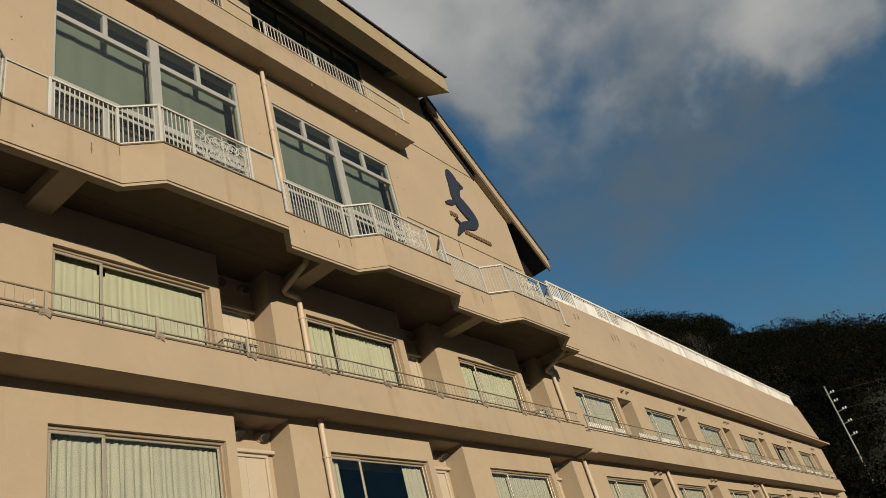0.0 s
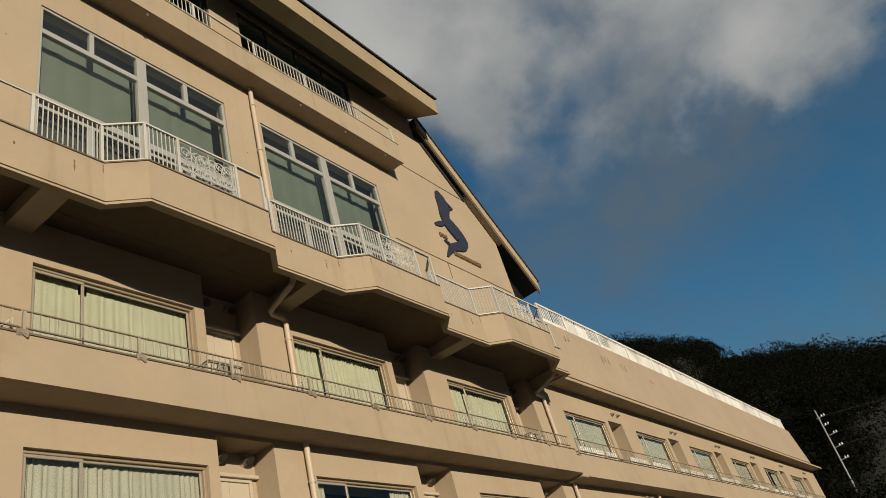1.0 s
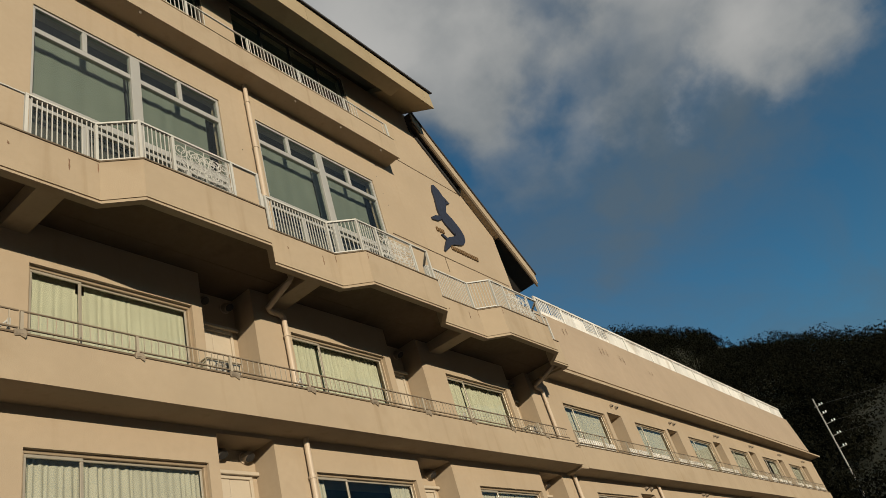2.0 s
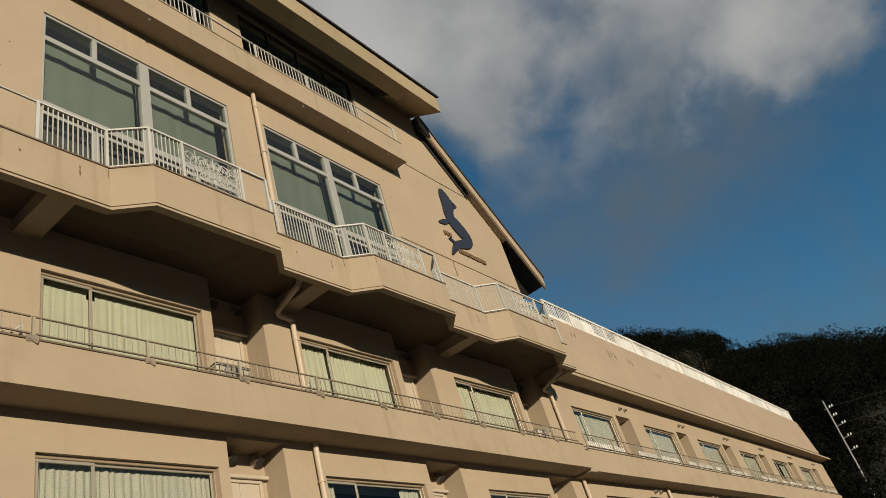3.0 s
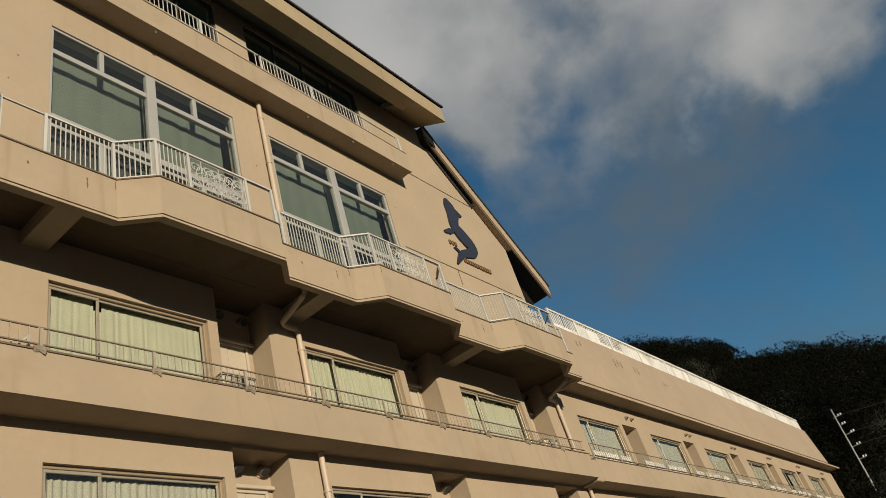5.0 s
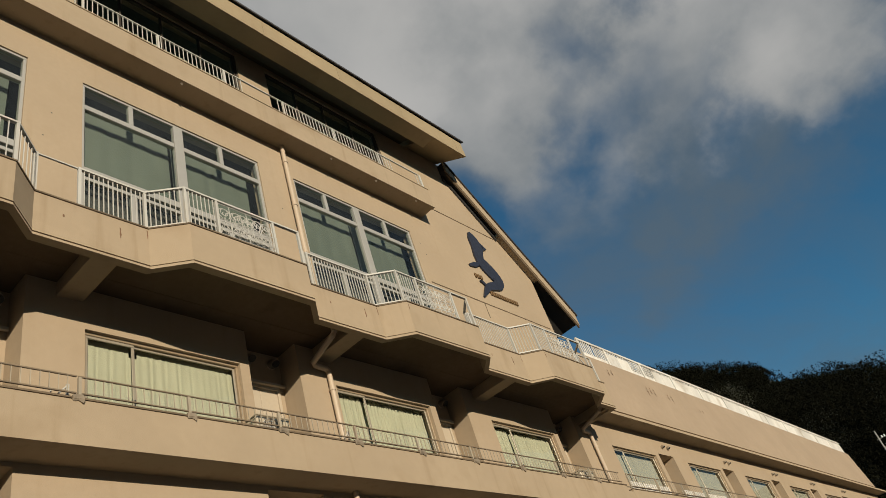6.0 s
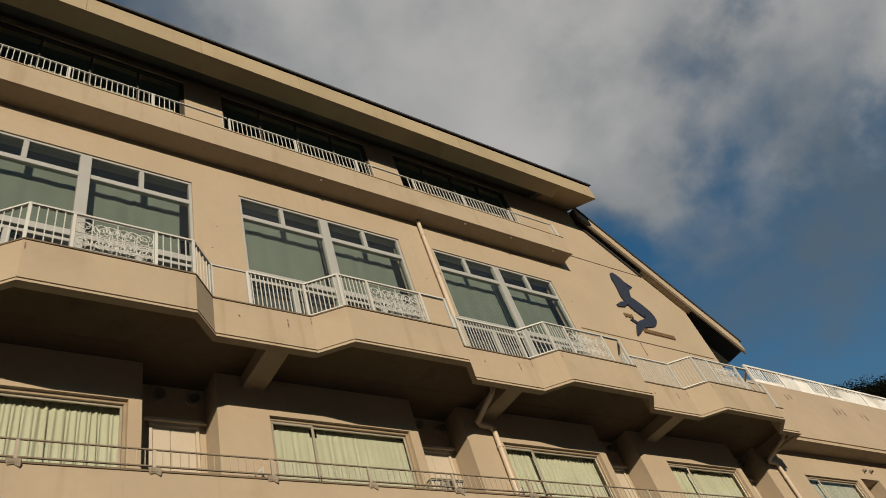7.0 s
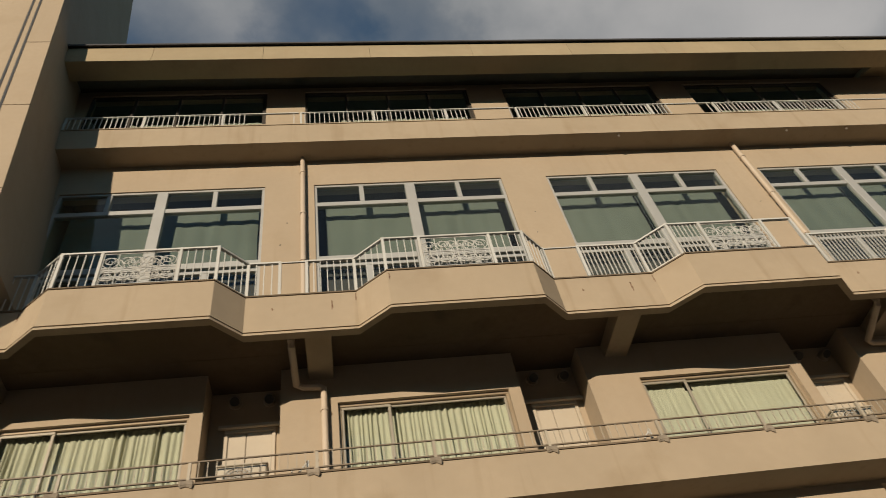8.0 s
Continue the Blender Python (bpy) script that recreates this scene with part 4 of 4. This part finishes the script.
for k in range(12):
    x0 = 16.97 + 2.80 * k
    first_x = 0.90 if k == 0 else 0
    r = thing("terrace_balustrade", (x0, 0.27, 12.66), "weathered white balustrade on the wing's roof terrace", "balustrade", "terrace balustrades")
    part("top_rail", soft_box(first_x, 2.78, -0.04, 0.04, 0.76, 0.85, 0.01), TERRACE, r)
    part("bottom_rail", soft_box(first_x, 2.78, -0.03, 0.03, 0.0, 0.05, 0.01), TERRACE, r)
    part("post", soft_box(first_x, first_x + 0.08, -0.035, 0.035, 0.05, 0.76, 0.008), TERRACE, r)
    for i in range(1 if k == 0 else 0, 3):
        a = 0.09 + 0.89 * i
        if k < 3 and (3 * k + i) % 4 in (1, 2):
            # an open bay of balusters over a low kerb
            part("panel", soft_box(a, a + 0.87, -0.015, 0.015, 0.07, 0.26, 0.006), TERRACE, r)
            for j in range(6):
                part("baluster", box(bmesh.new(), a + 0.06 + 0.14 * j, a + 0.11 + 0.14 * j, -0.012, 0.012, 0.26, 0.76), TERRACE, r)
        else:
            part("panel", soft_box(a, a + 0.87, -0.015, 0.015, 0.07, 0.66, 0.006), TERRACE, r)
            for j in range(6):
                part("baluster", box(bmesh.new(), a + 0.06 + 0.14 * j, a + 0.11 + 0.14 * j, -0.012, 0.012, 0.66, 0.76), TERRACE, r)


# Rust runs below the railing feet
def rust_run(x, y, z, h, w, turn=0):
    pts = [(-w * 0.5, 0), (w * 0.6, -0.02), (w * 0.3, -h * 0.4), (w * 0.8, -h * 0.6), (0.0, -h), (-w * 0.5, -h * 0.55), (-w * 0.2, -h * 0.3)]
    ob = part("rust_stain", prism(pts, "y", -0.003, 0.0), RUST)
    ob.matrix_basis = pose(x, y, z, 0, 0, turn)
    tagged(ob, "thin brown rust run on the stucco parapet", "stain", "rust runs")


for k, b in enumerate(BASES):
    rust_run(b + 0.22 + 0.07 * (k % 2), -0.9005, 10.30, 0.24, 0.025)
    rust_run(b + 0.69, -0.9005, 10.44, 0.2, 0.018)
    if k in (1, 3, 4):
        rust_run(b + 1.25, -1.3305, 10.42, 0.16, 0.02)
    rust_run(b + 4.62, -0.9005, 10.20, 0.07, 0.03)
for x, z, h in ((18.8, 12.25, 0.3), (19.1, 12.3, 0.25), (21.5, 12.03, 0.4), (21.8, 12.06, 0.3), (22.1, 12.05, 0.35), (23.3, 12.05, 0.3), (23.6, 12.03, 0.35), (26.0, 11.82, 0.2), (26.3, 11.82, 0.2)):
    y = -0.147 + 0.295 * (z - 10.24) / 2.42
    rust_run(x, y - 0.045, z, h, 0.03)

# Old anchor holes in the upper wall
hole_mesh = mesh_of("anchor_hole", tube(bmesh.new(), [(0, -0.004, 0), (0, 0.004, 0)], 0.014, 10), BLACK)
for x, z in [(b + u, zz) for b in BASES[:4] for u, zz in ((-0.55, 13.6), (4.62, 12.9))] + [(9.9, 14.6), (10.0, 14.2), (9.8, 15.2)]:
    ob = new("anchor_hole", hole_mesh)
    ob.location = (x, 0, z)
    tagged(ob, "small dark anchor hole in the stucco wall", "anchor hole", "anchor holes")

# Air conditioners on the guest balcony
def aircon():
    a = thing("air_conditioner", (0, 0, 0), "ivory outdoor air conditioner with a round fan grille", "air conditioner", "air conditioners")
    part("casing", soft_box(0, 0.72, 0, 0.29, 0.05, 0.58, 0.02), AIRCON, a)
    for x in (0.08, 0.58):
        part("foot", soft_box(x, x + 0.06, 0.0, 0.29, 0.0, 0.05, 0.005), BLACK, a)
    bm = bmesh.new()
    for r in (0.06, 0.11, 0.16, 0.21):
        tube(bm, [(0.30 + r * math.cos(t), -0.012, 0.33 + r * math.sin(t)) for t in (2 * math.pi * i / 24 for i in range(25))], 0.006, 4)
    for i in range(8):
        t = math.pi * i / 4
        tube(bm, [(0.30, -0.012, 0.33), (0.30 + 0.22 * math.cos(t), -0.012, 0.33 + 0.22 * math.sin(t))], 0.005, 4)
    part("grille", bm, WHITE, a, "pale wire fan grille")
    part("fan_opening", tube(bmesh.new(), [(0.30, -0.002, 0.33), (0.30, 0.0, 0.33)], 0.215, 28), HOOD, a, "dark round opening")
    part("lid", soft_box(-0.015, 0.735, -0.015, 0.305, 0.58, 0.605, 0.008), AIRCON, a)
    return a


ac = aircon()
ac.location = (BASES[2] + 3.12, 0.02, FLOOR_B + 0.45)
copy_thing(ac, pose(BASES[0] + 3.80, 0.02, FLOOR_B + 0.45))
copy_thing(ac, pose(BASES[4] + 3.12, 0.02, FLOOR_B + 0.45))
stand = soft_box(0, 0.72, 0.02, 0.27, 0.005, 0.45, 0.02)
me = mesh_of("concrete_block", stand, PATCH)
for x in (BASES[2] + 3.12, BASES[0] + 3.80, BASES[4] + 3.12):
    ob = new("concrete_block", me)
    ob.location = (x, 0.02, FLOOR_B)
    tagged(ob, "grey concrete block under an air conditioner", "block", "concrete blocks")


# Folding brackets for a drying pole
def pole_bracket():
    g = thing("drying_bracket", (0, 0, 0), "small white folding bracket for a drying pole", "bracket", "drying brackets")
    part("upright", soft_box(-0.02, 0.02, -0.02, 0.02, 0, 0.42, 0.004), WHITE, g)
    part("arm", tube(bmesh.new(), [(0.0, 0, 0.40), (-0.24, 0.0, 0.10)], 0.014), WHITE, g)
    part("stay", tube(bmesh.new(), [(-0.24, 0, 0.10), (-0.22, 0, 0.32)], 0.010), WHITE, g)
    part("stay", tube(bmesh.new(), [(-0.24, 0, 0.10), (0.0, 0, 0.06)], 0.010), WHITE, g)
    return g


br = pole_bracket()
br.location = (BASES[2] - 0.18, -0.09, FLOOR_B + 0.50)
for k in (1, 3, 4):
    copy_thing(br, pose(BASES[k] - 0.18, -0.09, FLOOR_B + 0.50))

# The wall emblem: a plain curved plate, and plain bars for the lettering
spine = [(12.84, 16.24, 0.06), (12.92, 16.02, 0.24), (12.98, 15.70, 0.30), (12.90, 15.38, 0.25), (12.86, 15.12, 0.25), (12.98, 14.88, 0.32), (13.25, 14.64, 0.33), (13.46, 14.40, 0.28), (13.32, 14.14, 0.19), (13.0, 14.00, 0.15), (12.70, 13.86, 0.13), (12.45, 13.60, 0.08), (12.24, 13.35, 0.02)]


def plate(points, y0, y1):
    left, right = [], []
    for i, (x, z, r) in enumerate(points):
        a, b = points[max(i - 1, 0)], points[min(i + 1, len(points) - 1)]
        d = Vector((b[0] - a[0], b[1] - a[1])).normalized()
        left.append((x - d.y * r, z + d.x * r))
        right.append((x + d.y * r, z - d.x * r))
    return prism(left + right[::-1], "y", y0, y1)


def smooth(points, n=4):
    """The same line with rounded bends."""
    out = []
    for i in range(len(points) - 1):
        p = [Vector(points[min(max(j, 0), len(points) - 1)]) for j in (i - 1, i, i + 1, i + 2)]
        for k in range(n):
            t = k / n
            out.append(tuple(0.5 * (2 * p[1] + (p[2] - p[0]) * t + (2 * p[0] - 5 * p[1] + 4 * p[2] - p[3]) * t * t + (3 * p[1] - p[0] - 3 * p[2] + p[3]) * t ** 3)))
    return out + [points[-1]]


emblem = thing("wall_emblem", (0, 0, 0), "dark blue curved emblem plate on the gable wall", "emblem")
part("plate", plate(smooth(spine), -0.06, -0.005), EMBLEM, emblem)
part("plate", plate([(13.05, 16.02, 0.05), (13.46, 15.74, 0.08), (13.08, 15.55, 0.05)], -0.055, -0.006), EMBLEM, emblem)
part("plate", plate([(12.75, 14.85, 0.05), (12.40, 14.68, 0.10), (12.12, 14.57, 0.04)], -0.055, -0.006), EMBLEM, emblem)
part("plate", plate([(12.70, 13.86, 0.06), (12.50, 13.98, 0.06), (12.36, 14.02, 0.02)], -0.055, -0.006), EMBLEM, emblem)
sign = thing("wall_lettering", (0, 0, 0), "brown metal lettering fixed to the gable wall", "sign")
for i in range(3):
    part("bar", soft_box(12.20 + 0.14 * i, 12.29 + 0.14 * i, -0.05, -0.006, 14.12, 14.28, 0.01), LETTER, sign)
for i in range(11):
    part("bar", soft_box(12.72 + 0.132 * i, 12.82 + 0.132 * i, -0.05, -0.006, 13.58, 13.74, 0.01), LETTER, sign)


# Utility pole on the foot of the hill
def utility_pole():
    g = thing("utility_pole", (62, -0.55, 0), "slim grey utility pole with white insulators", "utility pole")
    part("shaft", tube(bmesh.new(), [(0, 0.62, 0), (0, 0, 15.6)], 0.10, 14, 0.05), CONCRETE, g)
    for z, lo, hi in ((14.9, -0.50, 0.2), (14.2, -0.45, 0.12), (13.4, -0.7, 0.12), (12.4, -0.6, 0.15), (11.4, -0.5, 0.2)):
        arm = part("crossarm", soft_box(-0.025, 0.025, lo, hi, z, z + 0.05, 0.008), CONCRETE, g)
        for y in (lo + 0.05, lo + 0.25):
            part("insulator", tube(bmesh.new(), [(0, y, z + 0.05), (0, y, z + 0.12), (0, y, z + 0.20)], 0.06, 10, 0.035), PORCELAIN, arm)
    return g


utility_pole()
for z, y in ((14.95, -0.4), (13.45, -0.6), (12.45, -0.5)):
    bm = bmesh.new()
    tube(bm, [(62 + 36 * f, -0.55 + y - 42 * f, z - 2.0 * (f - f * f) + 2 * f) for f in (i / 10 for i in range(11))], 0.012, 4)
    tagged(part("cable", bm, CABLE), "black overhead cable from the utility pole", "cable", "cables")


# The wooded hill behind the wing
def ridge(s):
    """Height of the crest at s metres along it."""
    return 30.6 + 0.62 * min(45, max(-12, s)) - 2.2 * math.exp(-((s - 10) / 5) ** 2) + 0.3 * math.exp(-((s - 24) / 4) ** 2) + 0.6 * noise.noise(Vector((s * 0.13, 3, 0)))


def hill_point(s, q):
    """s along the crest, q from foot (0) over the crest (1) to the far side (2)."""
    x0, y0 = 110 + 0.40 * s, 0.92 * s
    h = ridge(s)
    d = (1 - q) * 46
    z = h * max(0.0, 1 - (1 - q) ** 2) ** 0.8 - 0.3
    z += 0.8 * noise.noise(Vector((s * 0.07, q * 5, 1))) * min(1, 4 * q)
    return Vector((x0 - 0.92 * d, y0 + 0.40 * d, z))


bm = bmesh.new()
S, Q = [-150 + 5 * i for i in range(66)], [i / 12 for i in range(25)]
g = [[bm.verts.new(hill_point(s, q)) for q in Q] for s in S]
for a, b in zip(g, g[1:]):
    for j in range(len(Q) - 1):
        bm.faces.new((a[j], b[j], b[j + 1], a[j + 1]))
setting("hill", bm, EARTH, "dark forest floor of the hill behind the wing", "hill")

# Unseen ridge behind the camera, added to hold back low sky light.
bm = bmesh.new()
cols = []
for i in range(41):
    a = math.radians(150 + 4.2 * i)
    row = []
    for d, hgt in ((110, -0.3), (145, 16), (185, 26), (280, -0.3)):
        hgt *= 1 + 0.15 * noise.noise(Vector((i * 0.35, 9, 0))) if hgt > 0 else 1
        row.append(bm.verts.new((d * math.cos(a) * 1.0, d * math.sin(a), hgt)))
    cols.append(row)
for a, b in zip(cols, cols[1:]):
    for j in range(3):
        bm.faces.new((a[j], b[j], b[j + 1], a[j + 1]))
setting("hill_far", bm, EARTH, "unseen low dark ridge added to block the bright horizon", "hill")

rng = np.random.default_rng(7)


def woods(count, n):
    """Crowns of many loose leaf sprays."""
    blocks = []
    for tree in range(count):
        s, q = rng.uniform(-16, 44), rng.uniform(0.06, 1.06)
        c = np.array(hill_point(float(s), float(q)))
        if tree < 60:
            # undergrowth beyond the end of the wing
            c = np.array((rng.uniform(57, 61), rng.uniform(-9, 6), 0.0))
            c[2] = rng.uniform(0.5, 6.8)
        r = rng.uniform(1.4, 3.2) * (0.65 if q > 0.85 else 1)
        d = rng.normal(size=(n, 3))
        d /= np.linalg.norm(d, axis=1)[:, None]
        a, b = rng.uniform(0, 6, 2)
        lump = 1 + 0.28 * np.sin(d[:, 0] * 4 + a) * np.cos(d[:, 1] * 3 + b)
        pos = c + d * (r * lump * rng.uniform(0.6, 0.95, n) ** 0.5)[:, None] * (1, 1, 1.1) + (0, 0, r * 0.5)
        e = rng.normal(size=(n, 4, 3)) * 0.085
        e -= e.mean(1, keepdims=True)
        blocks.append((pos[:, None] + e).reshape(-1, 3))
    verts = np.concatenate(blocks)
    m = len(verts) // 4
    quads = np.arange(m * 4).reshape(m, 4)
    me = bpy.data.meshes.new("woods")
    me.from_pydata(verts.tolist(), [], quads.tolist())
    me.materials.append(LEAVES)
    return tagged(new("woods", me), "dense evergreen woods covering the hill, shade put into near-black leaves", "woods", "", "stuff")


woods(1100, 620)
